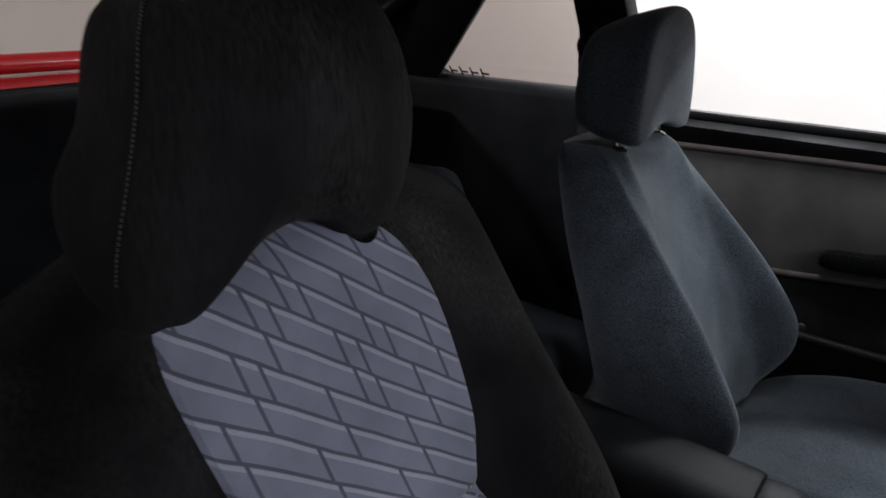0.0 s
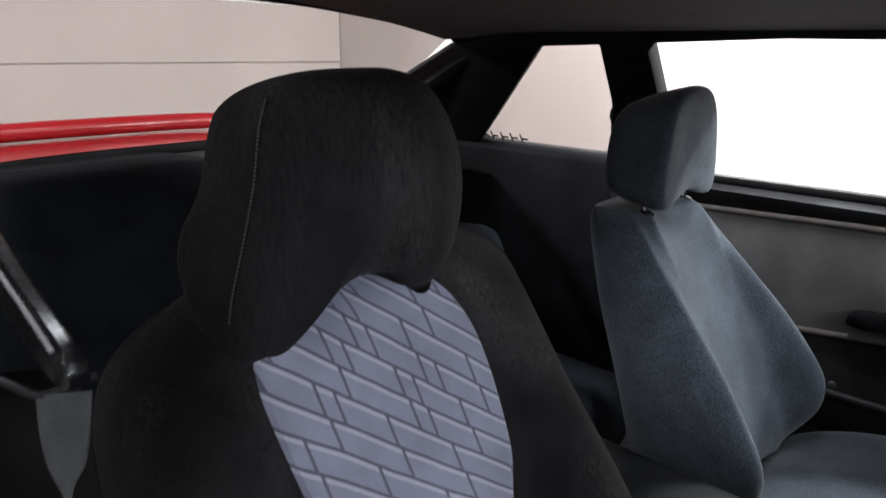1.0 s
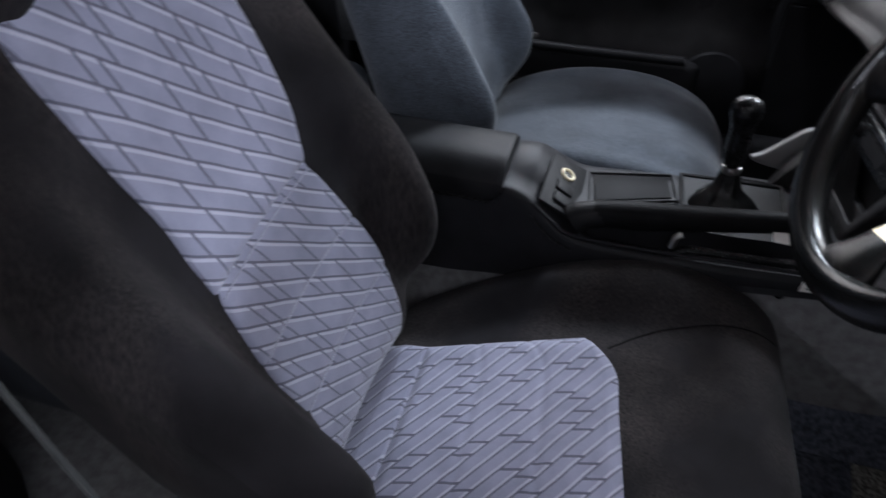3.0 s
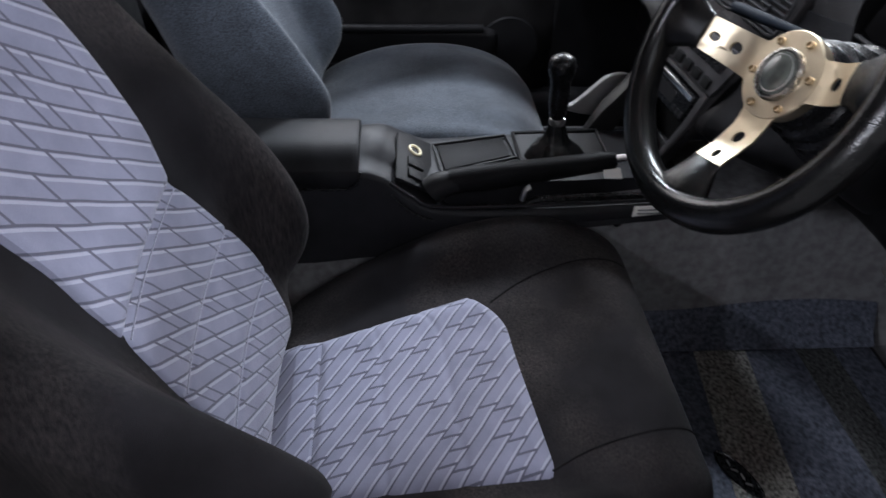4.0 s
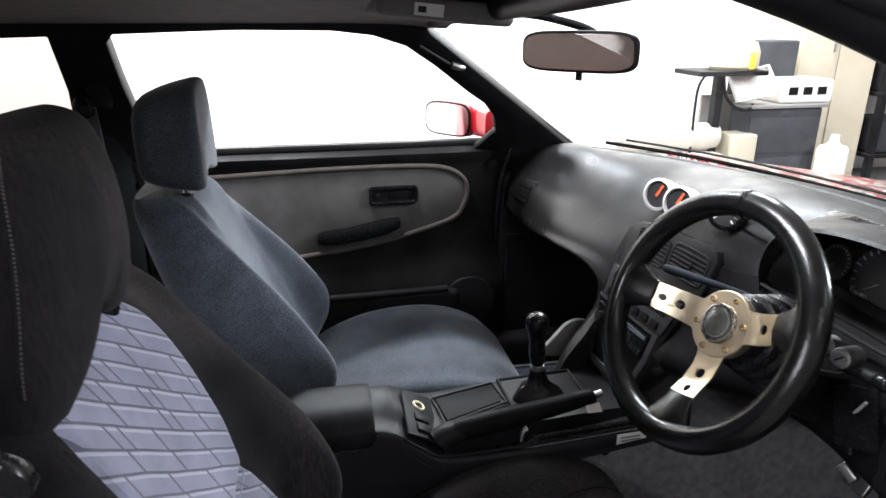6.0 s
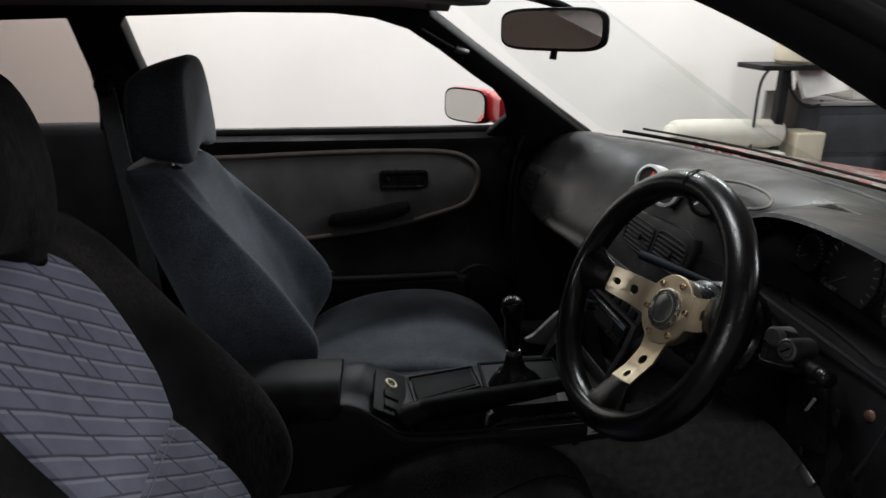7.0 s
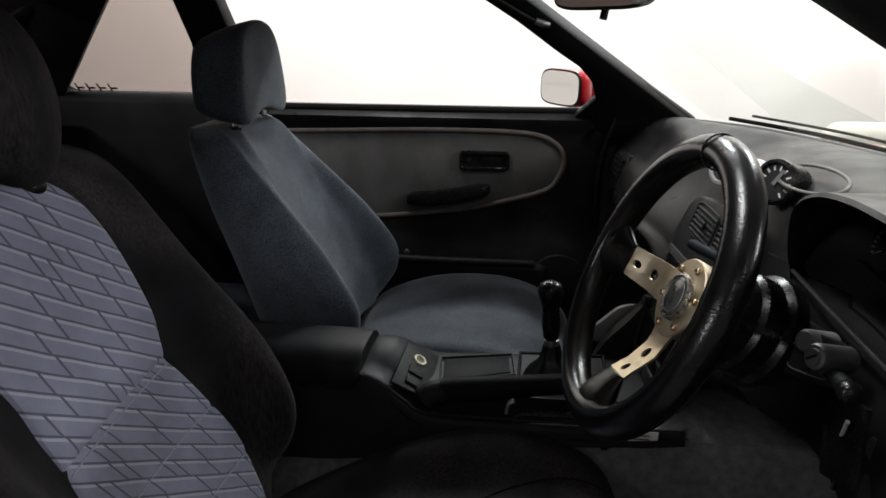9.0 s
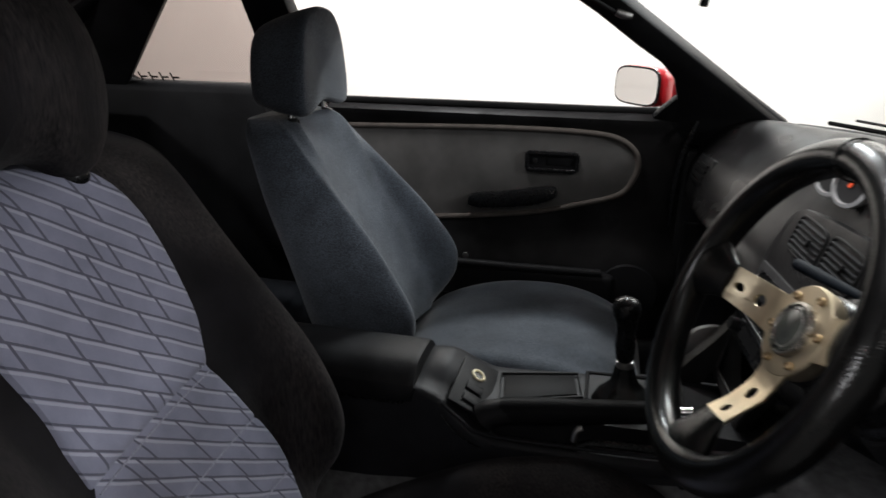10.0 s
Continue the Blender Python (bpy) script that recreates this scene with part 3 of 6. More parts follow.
# ---- seats ----
def seat_back(name_mat, table, parent, seed, name="backrest", edge=0.012, drop=0.05, crest=0.6, bulge=0.0):
    rows = cr(table, 8)
    rings = []
    N = 26
    rnd = random.Random(seed)
    ph = [rnd.uniform(0, 6.28) for _ in range(4)]
    for vi, row in enumerate(rows):
        z, xp, xc, W0, pw, xb, yc = row[:7]
        wide = row[7] if len(row) > 7 else 0.0
        ring = []
        for i in range(-N, N + 1):
            W = W0 + (wide if i > 0 else 0.0)
            y = W * math.sin(i / N * math.pi / 2)
            up = 0.45 * wide * (i / N) ** 2 if i > 0 else -0.55 * wide * abs(i / N) ** 1.5
            fat = bulge * math.exp(-((z - 0.49) / 0.14) ** 2) if i < 0 else 0.0
            ring.append((front_x(abs(y), xp, xc + fat, W, pw * (1 - 2.2 * fat), edge, drop, crest) + 0.0025 * math.sin(31 * z + 9 * y + ph[0]) * math.sin(23 * y + ph[1]), yc + y, z + up))
        xe = front_x(W0, xp, xc, W0, pw, edge, drop, crest)
        for k in range(1, 24):
            a = math.pi * k / 24
            cy, sx = math.cos(a), math.sin(a)
            y = (W0 + (wide if cy > 0 else 0.0)) * (abs(cy) ** 0.45) * (1 if cy > 0 else -1)
            ring.append((xe + (xb - xe) * (abs(sx) ** 0.55), yc + y, z + (0.45 * wide * cy * cy if cy > 0 else -0.55 * wide * abs(cy) ** 1.5)))
        rings.append(ring)
    return part(name, loft(rings), name_mat, parent)


def front_x(ay, xp, xc, W, pw, edge, drop, crest=0.6):
    xe = xp + edge
    if ay <= pw:
        return xp + edge * (ay / pw) ** 2
    s = (ay - pw) / max(1e-4, W - pw)
    if s < crest:
        t = s / crest
        t = t * t * (3 - 2 * t)
        return xe + (xc - xe) * t
    return xc - drop * ((s - crest) / (1 - crest)) ** 2


def seat_panel(table, shape, parent, lo, hi, mat, lift=0.005, edge=0.012, label="", seam="", pleats=()):
    """A sewn-in panel on the front of the backrest between two heights (inner, outer), its free edges tucked in; shape: height, centre, half width."""
    rows = cr(table, 14)
    cut = cr(shape, 10)
    cz = [r[0] for r in cut]
    zz = [r[0] for r in rows]
    bm = bmesh.new()
    uvl = bm.loops.layers.uv.new("UVMap")
    N, M = 24, 130 if pleats else 44
    g = []
    runs = {p: [] for p in pleats}
    for j in range(M + 1):
        line = []
        for i in range(-N, N + 1):
            a = i / N
            t = j / M
            k = (1 - a) / 2
            z = (lo[0] + (lo[1] - lo[0]) * k) * (1 - t) + (hi[0] + (hi[1] - hi[0]) * k) * t
            xp, xc, W, pw, yc = (float(np.interp(z, zz, [r[q] for r in rows])) for q in (1, 2, 3, 4, 6))
            y = float(np.interp(z, cz, [r[1] for r in cut])) - yc + float(np.interp(z, cz, [r[2] for r in cut])) * a
            e = (1 - abs(a)) * 16
            if seam != "low":
                e = min(e, t * 9)
            if seam != "high":
                e = min(e, (1 - t) * 9)
            e = max(0, min(1, e)) ** 0.5
            if seam:
                e *= 1 - 0.55 * math.exp(-((t if seam == "low" else 1 - t) * 55) ** 2)
            puff = 0.003 * math.cos(a * math.pi / 2)
            for p in pleats:
                puff -= 0.0022 * math.exp(-((t - p) * (hi[0] - lo[0]) / 0.005) ** 2)
            line.append((bm.verts.new((front_x(abs(y), xp, xc, W, pw, edge, 0.05) - 0.004 + (lift + 0.004) * e + puff, yc + y, z)), (y + 1.0, z * 1.08 + 1.0)))
        g.append(line)
        for p in pleats:
            if j == round(p * M):
                runs[p] = [v.co + Vector((0.0006, 0, 0)) for v, _ in line[2:-2]]
    for j in range(M):
        for i in range(2 * N):
            q = (g[j][i], g[j][i + 1], g[j + 1][i + 1], g[j + 1][i])
            f = bm.faces.new([v for v, _ in q])
            for l, (_, uv) in zip(f.loops, q):
                l[uvl].uv = uv
    bmesh.ops.recalc_face_normals(bm, faces=bm.faces)
    panel = part("centre_panel", bm, mat, parent, label)
    for p in pleats:
        part("stitch_line", tube(runs[p], 0.0010, seg=6), STITCH, panel, "pale stitched pleat")
    return panel


def cushion(stations, mat, parent, name="cushion", n=8, flat_side=False, seams=()):
    """Seat cushion lofted along x: (x, half width, centre y, top in the middle, top of the bolsters, bottom)."""
    rows = cr(stations, n)
    rings = []
    for x, W, yc, zt, zbol, zb in rows:
        ring = []
        N = 22
        for i in range(-N, N + 1):
            a = i / N
            y = W * math.sin(a * math.pi / 2)
            s = abs(y) / W
            t = min(1, max(0, (s - 0.48) / 0.30)) if y > 0 or not flat_side else min(1, max(0, (s - 0.78) / 0.18)) * 0.8
            t = t * t * (3 - 2 * t)
            z = zt + (zbol - zt) * t - 0.055 * max(0, (s - 0.80) / 0.20) ** 2.2
            ring.append((x, yc + y, z))
        zs = ring[-1][2]
        for k in range(1, 16):
            a = math.pi * k / 16
            cy, sz = math.cos(a), math.sin(a)
            ring.append((x, yc + W * (abs(cy) ** 0.35) * (1 if cy > 0 else -1), zs + (zb - zs) * (abs(sz) ** 0.5)))
        rings.append(ring)
    bm = loft(rings)
    bm.faces.ensure_lookup_table()
    tree = BVHTree.FromBMesh(bm)
    ob = part(name, bm, mat, parent)
    for line in seams:
        run = [tree.ray_cast(Vector((p[0], p[1], 0.8)), Vector((0, 0, -1)))[0] for p in cr(line, 8)]
        part("seam", tube([q + Vector((0, 0, 0.0002)) for q in run if q], 0.0014, seg=6, smooth=False), SEAM, ob)
    return ob


def headrest(parent, mat, outline, middle, face, posts, sleeve_r=0.019, lean=1.6, rise=72):
    """A stuffed pad: a front-view outline (y, z) swept from the domed face over a sewn edge to the back; face: (share of the outline, x)."""
    cy, cz = middle
    loop = cr(outline, 7, True)
    xe = next(x for r, x in face if r >= 1.0)
    rmin = min(math.hypot(q[0] - cy, q[1] - cz) for q in loop)

    def ring(r, x):
        # the dome follows a rounder loop than the edge
        out = []
        for q in loop:
            dy, dz = q[0] - cy, q[1] - cz
            if r < 0.9:
                a = math.atan2(dz, dy)
                e = 1.08 * rmin + 0.010 * math.cos(2 * a)
                k = (0.9 - r) / 0.9
                dy, dz = dy * (1 - k) + e * math.cos(a) * k, dz * (1 - k) + e * math.sin(a) * k
            if dz > 0 and x < xe:
                # the top falls away towards the back
                dz *= max(0.15, 1 - lean * (xe - x) - 12 * (xe - x) ** 2)
            elif dz < 0 and x < xe:
                # and the bottom rises
                dz *= max(0.30, 1 - 0.9 * (xe - x) - rise * (xe - x) ** 2)
            out.append((x + 0.0015 * math.sin(41 * dy * r + 17 * dz * r), cy + dy * r, cz + dz * r))
        return out
    h = part("headrest", loft([ring(r, x) for r, x in cr(face, 4)]), mat, parent, sharp=60)
    zb = min(q[1] for q in loop)
    for px, py, pz in posts:
        part("headrest_post", tube([(px, py, zb - 0.05), (px - 0.008, py, zb + 0.06)], 0.006, seg=10), CHROME, parent, "chrome post")
        part("post_sleeve", revolve([(sleeve_r, -0.006), (sleeve_r, 0.003), (sleeve_r * 0.86, 0.008), (sleeve_r * 0.4, 0.010)], axis_matrix((px, py, pz), (0.22, 0, 1)), seg=24), GLOSS, parent, "glossy black plastic sleeve")
    return h, loop, ring


# driver's seat
SEAM = material("sewn_velour_seam", (0.009, 0.0085, 0.009), rough=0.9, var=0.2, bump=0.1, spec=0.1)
DTAB = [(0.335, -0.20, -0.225, 0.185, 0.126, -0.33, -0.396, 0.0), (0.40, -0.193, -0.20, 0.225, 0.132, -0.345, -0.405, 0.0),
        (0.47, -0.208, -0.160, 0.243, 0.134, -0.365, -0.418, 0.0), (0.545, -0.234, -0.148, 0.248, 0.135, -0.385, -0.430, 0.004),
        (0.625, -0.264, -0.176, 0.245, 0.134, -0.41, -0.442, 0.012), (0.73, -0.306, -0.250, 0.237, 0.132, -0.445, -0.455, 0.030),
        (0.82, -0.341, -0.322, 0.228, 0.128, -0.475, -0.462, 0.047), (0.875, -0.366, -0.366, 0.217, 0.122, -0.495, -0.464, 0.056),
        (0.905, -0.384, -0.398, 0.196, 0.116, -0.50, -0.465, 0.050), (0.924, -0.405, -0.425, 0.160, 0.104, -0.495, -0.465, 0.040), (0.934, -0.43, -0.445, 0.110, 0.085, -0.48, -0.465, 0.025)]
driver = thing("driver_seat", (-0.05, -0.42, 0.17), "bucket-shaped driver's seat in black velour with purple-grey block-pattern panels", "car seat", "front seats")
seat_back(VELOUR, DTAB, driver, 1, bulge=0.058)
DPAN = [(0.34, -0.400, 0.118), (0.40, -0.407, 0.126), (0.46, -0.413, 0.128), (0.53, -0.422, 0.134), (0.60, -0.434, 0.123), (0.640, -0.441, 0.115), (0.668, -0.447, 0.110), (0.69, -0.446, 0.113), (0.73, -0.440, 0.119), (0.79, -0.446, 0.126),
        (0.85, -0.454, 0.129), (0.885, -0.460, 0.123), (0.910, -0.463, 0.108), (0.928, -0.465, 0.088), (0.940, -0.466, 0.062)]
seat_panel(DTAB, DPAN, driver, (0.672, 0.650), (0.940, 0.940), FABRIC, label="purple-grey fabric with slanting block pattern", seam="low")
seat_panel(DTAB, DPAN, driver, (0.345, 0.345), (0.672, 0.650), FABRIC_LOW, label="purple-grey fabric with block pattern, lower panel", seam="high", pleats=(0.45, 0.72, 0.975))
cushion([(-0.22, 0.17, -0.38, 0.325, 0.328, 0.24), (-0.17, 0.215, -0.378, 0.350, 0.355, 0.23), (-0.06, 0.250, -0.365, 0.370, 0.396, 0.225), (0.06, 0.262, -0.358, 0.390, 0.443, 0.225),
         (0.18, 0.266, -0.354, 0.408, 0.460, 0.225), (0.27, 0.266, -0.352, 0.420, 0.440, 0.23), (0.325, 0.255, -0.352, 0.408, 0.412, 0.24), (0.352, 0.228, -0.352, 0.375, 0.375, 0.255), (0.360, 0.18, -0.352, 0.33, 0.33, 0.28)], VELOUR, driver, flat_side=True,
        seams=([(0.112, -0.262), (0.164, -0.225), (0.225, -0.205), (0.287, -0.195), (0.335, -0.192)], [(0.146, -0.548), (0.20, -0.524), (0.27, -0.508), (0.345, -0.493)]))


def cushion_panel(parent, x0, xi, xo, yi0, yo0, yi1, yo1, mat, label="", rear=False):
    """Sewn-in panel on the cushion; front edge from xi (inner side) to xo (outer side)."""
    bm = bmesh.new()
    uvl = bm.loops.layers.uv.new("UVMap")
    A, B = 100, 34
    g = []
    for j in range(A + 1):
        t = j / A
        row = []
        for i in range(B + 1):
            s = i / B
            e = min(1, s * 14, (1 - s) * 14, (1 - t) * 14) if not rear else min(1, s * 14, (1 - s) * 14)
            e = min(e, 0.3 + t * 20) if not rear else min(e, 0.3 + (1 - t) * 20)
            rc = 0.012 * max(0, (2 * s - 1.82) / 0.18) ** 2 + 0.045 * max(0, (0.26 - s) / 0.26) ** 2.4 if not rear else 0
            x = x0 + ((xi + (xo - xi) * s) - rc - x0) * t
            y = (yi0 + (yi1 - yi0) * t) * (1 - s) + (yo0 + (yo1 - yo0) * t) * s
            dip = 0 if rear else sum(0.0018 * math.exp(-((t - p) * 0.28 / 0.006) ** 2) for p in (0.32, 0.64))
            z = float(np.interp(x, [-0.22, -0.17, -0.06, 0.06, 0.18], [0.325, 0.350, 0.370, 0.390, 0.408])) + 0.010 * max(0, 1 - 2 * s) ** 3
            row.append((bm.verts.new((x, y, z - dip - 0.006 + 0.013 * (max(0, e) ** 0.5))), (y + 1, x + 1)))
        g.append(row)
    for j in range(A):
        for i in range(B):
            q = (g[j][i], g[j + 1][i], g[j + 1][i + 1], g[j][i + 1])
            f = bm.faces.new([v for v, _ in q])
            for l, (_, uv) in zip(f.loops, q):
                l[uvl].uv = uv
    bmesh.ops.recalc_face_normals(bm, faces=bm.faces)
    panel = part("cushion_panel", bm, mat, parent, label)
    return panel


cushion_panel(driver, -0.135, 0.124, 0.162, -0.300, -0.556, -0.250, -0.562, FABRIC_CUSH, "purple-grey fabric with slanting block pattern")
cushion_panel(driver, -0.215, -0.135, -0.135, -0.300, -0.53, -0.300, -0.556, FABRIC_CUSH, "purple-grey fabric strip behind the cushion seam", rear=True)
HRO = [(-0.455, 1.125), (-0.400, 1.123), (-0.362, 1.108), (-0.330, 1.068), (-0.314, 1.015), (-0.318, 0.965), (-0.338, 0.928), (-0.368, 0.908), (-0.398, 0.913), (-0.425, 0.932), (-0.460, 0.938), (-0.495, 0.930), (-0.528, 0.910),
       (-0.556, 0.889), (-0.582, 0.886), (-0.594, 0.905), (-0.591, 0.945), (-0.577, 0.995), (-0.564, 1.040), (-0.554, 1.085), (-0.540, 1.112), (-0.508, 1.122)]
hr, hloop, hring = headrest(driver, VELOUR, HRO, (-0.452, 1.018), [(0.02, -0.340), (0.35, -0.342), (0.70, -0.352), (0.90, -0.366), (0.965, -0.376), (0.985, -0.382), (1.0, -0.392), (1.0, -0.420), (0.985, -0.447), (0.93, -0.470), (0.75, -0.484), (0.40, -0.488), (0.02, -0.488)], ((-0.388, -0.378, 0.911), (-0.394, -0.553, 0.894)))
THREAD = material("grey_thread", (0.085, 0.080, 0.080), rough=0.8, var=0.1, bump=0.0)
side = [k for k, q in enumerate(hloop) if q[0] < -0.535 and 0.93 < q[1] < 1.108]
line = [Vector(hring(0.985, -0.3805)[k]) for k in side]
part("seam", tube(line, 0.0022, seg=6, smooth=False), VELOUR, hr)
for a, e in zip(line, line[1:]):
    for f in (0.0, 0.5):
        c = a + (e - a) * f + Vector((0.0022, -0.0012, 0))
        part("stitch", tube([c, c + (e - a) * 0.28], 0.0008, seg=5, smooth=False), THREAD, hr)
part("seat_base", rbox((0.44, 0.42, 0.10), (0.05, -0.36, 0.215), r=0.02), PLASTIC, driver)
for ry in (-0.19, -0.53):
    part("seat_rail", rbox((0.52, 0.035, 0.03), (0.08, ry, 0.182), r=0.006), STEEL, driver, "bare steel slide rail")

# passenger seat
PTAB = [(0.425, -0.20, -0.19, 0.165, 0.10, -0.36, 0.295), (0.46, -0.20, -0.16, 0.195, 0.105, -0.375, 0.297), (0.50, -0.212, -0.142, 0.213, 0.108, -0.385, 0.297), (0.56, -0.235, -0.146, 0.220, 0.108, -0.40, 0.295),
        (0.64, -0.270, -0.192, 0.205, 0.104, -0.425, 0.286), (0.74, -0.312, -0.268, 0.176, 0.10, -0.455, 0.266), (0.83, -0.352, -0.342, 0.146, 0.095, -0.475, 0.250),
        (0.875, -0.375, -0.378, 0.128, 0.09, -0.48, 0.242), (0.893, -0.395, -0.41, 0.105, 0.075, -0.475, 0.240)]
passenger = thing("passenger_seat", (0.0, 0.30, 0.17), "front passenger seat in plain slate-grey velour with separate headrest", "car seat", "front seats")
seat_back(SLATE, PTAB, passenger, 2, edge=0.015, drop=0.045, crest=0.68)
cushion([(-0.22, 0.13, 0.32, 0.37, 0.38, 0.24), (-0.17, 0.19, 0.325, 0.42, 0.425, 0.235), (-0.06, 0.225, 0.335, 0.452, 0.455, 0.23), (0.06, 0.24, 0.34, 0.466, 0.462, 0.23),
         (0.16, 0.24, 0.34, 0.46, 0.452, 0.235), (0.24, 0.225, 0.335, 0.437, 0.425, 0.24), (0.285, 0.195, 0.33, 0.40, 0.385, 0.25), (0.30, 0.15, 0.33, 0.35, 0.34, 0.27)], SLATE, passenger)
PHO = [(0.245, 1.091), (0.285, 1.086), (0.315, 1.068), (0.337, 1.035), (0.350, 0.990), (0.357, 0.945), (0.352, 0.915), (0.334, 0.903), (0.300, 0.908), (0.262, 0.918), (0.228, 0.918), (0.190, 0.908), (0.155, 0.899),
       (0.136, 0.912), (0.131, 0.948), (0.136, 0.995), (0.150, 1.042), (0.174, 1.072), (0.205, 1.086)]
headrest(passenger, SLATE, PHO, (0.245, 0.998), [(0.02, -0.354), (0.40, -0.353), (0.75, -0.351), (0.90, -0.351), (0.955, -0.353), (0.985, -0.358), (1.0, -0.366), (1.0, -0.385), (1.0, -0.415), (0.985, -0.440), (0.93, -0.455), (0.70, -0.464), (0.02, -0.468)], ((-0.388, 0.165, 0.885), (-0.388, 0.318, 0.885)), 0.013, 2.2, 14)
part("seat_base", rbox((0.40, 0.36, 0.10), (0.03, 0.33, 0.215), r=0.02), PLASTIC, passenger)
for ry in (0.18, 0.48):
    part("seat_rail", rbox((0.50, 0.035, 0.03), (0.05, ry, 0.182), r=0.006), STEEL, passenger, "bare steel slide rail")

# rear bench
rear = thing("rear_bench", (-0.95, 0, 0.17), "dark blue-grey velour rear bench seat", "car seat")
rb = [[(-1.18, 0.90), (-1.15, 0.945), (-1.10, 0.95), (-1.05, 0.92), (-0.99, 0.78), (-0.92, 0.60), (-0.86, 0.47), (-0.95, 0.42), (-1.15, 0.45)]]
prof = cr([p for p in rb[0]], 5, True)
for y0, y1, dz in ((-0.66, -0.215, 0.0), (-0.21, 0.21, -0.20), (0.215, 0.66, -0.30)):
    rings = []
    for k in range(13):
        t = k / 12
        f = 1 - 0.05 * abs(2 * t - 1) ** 6
        c = np.mean(prof, axis=0)
        rings.append([((p[0] - c[0]) * f + c[0] + (0.012 * math.sin(t * math.pi)), y0 + (y1 - y0) * t, (p[1] - c[1]) * f + c[1] + dz) for p in prof])
    part("backrest", loft(rings), REAR, rear)
for y0, y1 in ((-0.50, -0.12), (0.12, 0.50)):
    part("cushion", rbox((0.50, y1 - y0, 0.20), (-0.76, (y0 + y1) / 2, 0.33), r=0.06, seg=5), REAR, rear)
part("cushion", rbox((0.46, 0.23, 0.17), (-0.77, 0, 0.32), r=0.05, seg=5), REAR, rear)

for sg in (-1,):
    arch = [[(x, sg * 0.755, z0), (x, sg * yi, z0), (x, sg * (yi + 0.01), 0.45 * z1 + 0.55 * z0), (x, sg * (yi + 0.03), z1 - 0.05), (x, sg * (yi + 0.07), z1), (x, sg * 0.755, z1 + 0.03)] for x, yi, z0, z1 in cr([(-0.60, 0.66, 0.165, 0.30), (-0.66, 0.585, 0.165, 0.52), (-0.76, 0.53, 0.165, 0.62), (-0.92, 0.515, 0.165, 0.68), (-1.10, 0.515, 0.165, 0.72)], 5)]
    part("wheel_arch_trim", loft(arch), PLASTIC, car, "black plastic trim over the wheel arch")
    part("sill_trim", rbox((1.20, 0.105, 0.10), (0.02, sg * 0.695, 0.215), r=0.025, seg=4), PLASTIC, car, "black plastic sill trim")

COPPER = material("copper_screw", (0.12, 0.065, 0.045), rough=0.5, metal=0.8, var=0.1, bump=0.0)
# ---- passenger door ----
door = thing("passenger_door", (0.0, 0.74, 0.25), "closed passenger door with dark vinyl trim and grey cloth insert", "car door")


def door_y(x, z):
    """Inner face of the door trim: belt roll on top, flat insert, pocket bulge low down."""
    y = 0.705
    if z > 0.80:
        t = min(1, (z - 0.80) / 0.06)
        y = 0.705 - 0.020 * math.sin(t * math.pi / 2) + 0.045 * max(0, (z - 0.835) / 0.027) ** 2
    if z < 0.56:
        t = min(1, (0.56 - z) / 0.14)
        y -= 0.035 * math.sin(t * math.pi / 2) ** 2
    y += 0.03 * max(0, (x - 0.22) / 0.16) ** 2
    return y


bm = bmesh.new()
zs = list(np.linspace(0.24, 0.80, 24)) + [0.81, 0.82, 0.83, 0.84, 0.85, 0.857, 0.862]
xs = list(np.linspace(-0.60, 0.385, 40))
g = [[bm.verts.new((x, door_y(x, z), z)) for z in zs] for x in xs]
for i in range(len(xs) - 1):
    for j in range(len(zs) - 1):
        bm.faces.new((g[i][j], g[i + 1][j], g[i + 1][j + 1], g[i][j + 1]))
geo = bmesh.ops.extrude_face_region(bm, geom=list(bm.faces))
for v in [q for q in geo["geom"] if isinstance(q, bmesh.types.BMVert)]:
    v.co.y = 0.78
bmesh.ops.recalc_face_normals(bm, faces=bm.faces)
part("door_trim", bm, DASHMAT, door, "dark vinyl door trim")
part("door_skin", rbox((1.02, 0.03, 0.60), (-0.11, 0.845, 0.55), r=0.012), RED, door, "red painted outer skin")
part("window_seal", tube([(-0.60, 0.716, 0.857), (0.0, 0.716, 0.857), (0.30, 0.724, 0.856), (0.355, 0.736, 0.855)], 0.0115, seg=10), RUBBER, door)
# added blocks that stop the bright wall showing through gaps round the door
part("rear_gap_plug", rbox((0.12, 0.05, 0.36), (-0.635, 0.752, 0.32), r=0.006), RUBBER, car)
part("hinge_gap_plug", rbox((0.10, 0.016, 0.22), (0.425, 0.768, 0.745), r=0.004), RUBBER, car)
insert = [(-0.58, 0.792), (-0.40, 0.797), (-0.11, 0.806), (0.10, 0.806), (0.20, 0.797), (0.25, 0.770), (0.266, 0.735), (0.258, 0.695), (0.225, 0.652), (0.12, 0.618), (0.018, 0.592), (-0.12, 0.572), (-0.27, 0.556), (-0.58, 0.54)]
dm = Matrix(((1, 0, 0, 0), (0, 0, -1, 0.709), (0, 1, 0, 0), (0, 0, 0, 1)))
ins = [tuple(p) for p in cr(insert[:13], 4)] + [insert[13]]
part("cloth_insert", plate(ins, 0.014, dm, bevel=0.005), DOORCLOTH, door, "worn grey cloth insert")
part("piping", tube([(x, 0.696, z) for x, z in insert[:13]], 0.0075, seg=10), PIPING, door, "brown-edged cloth piping")
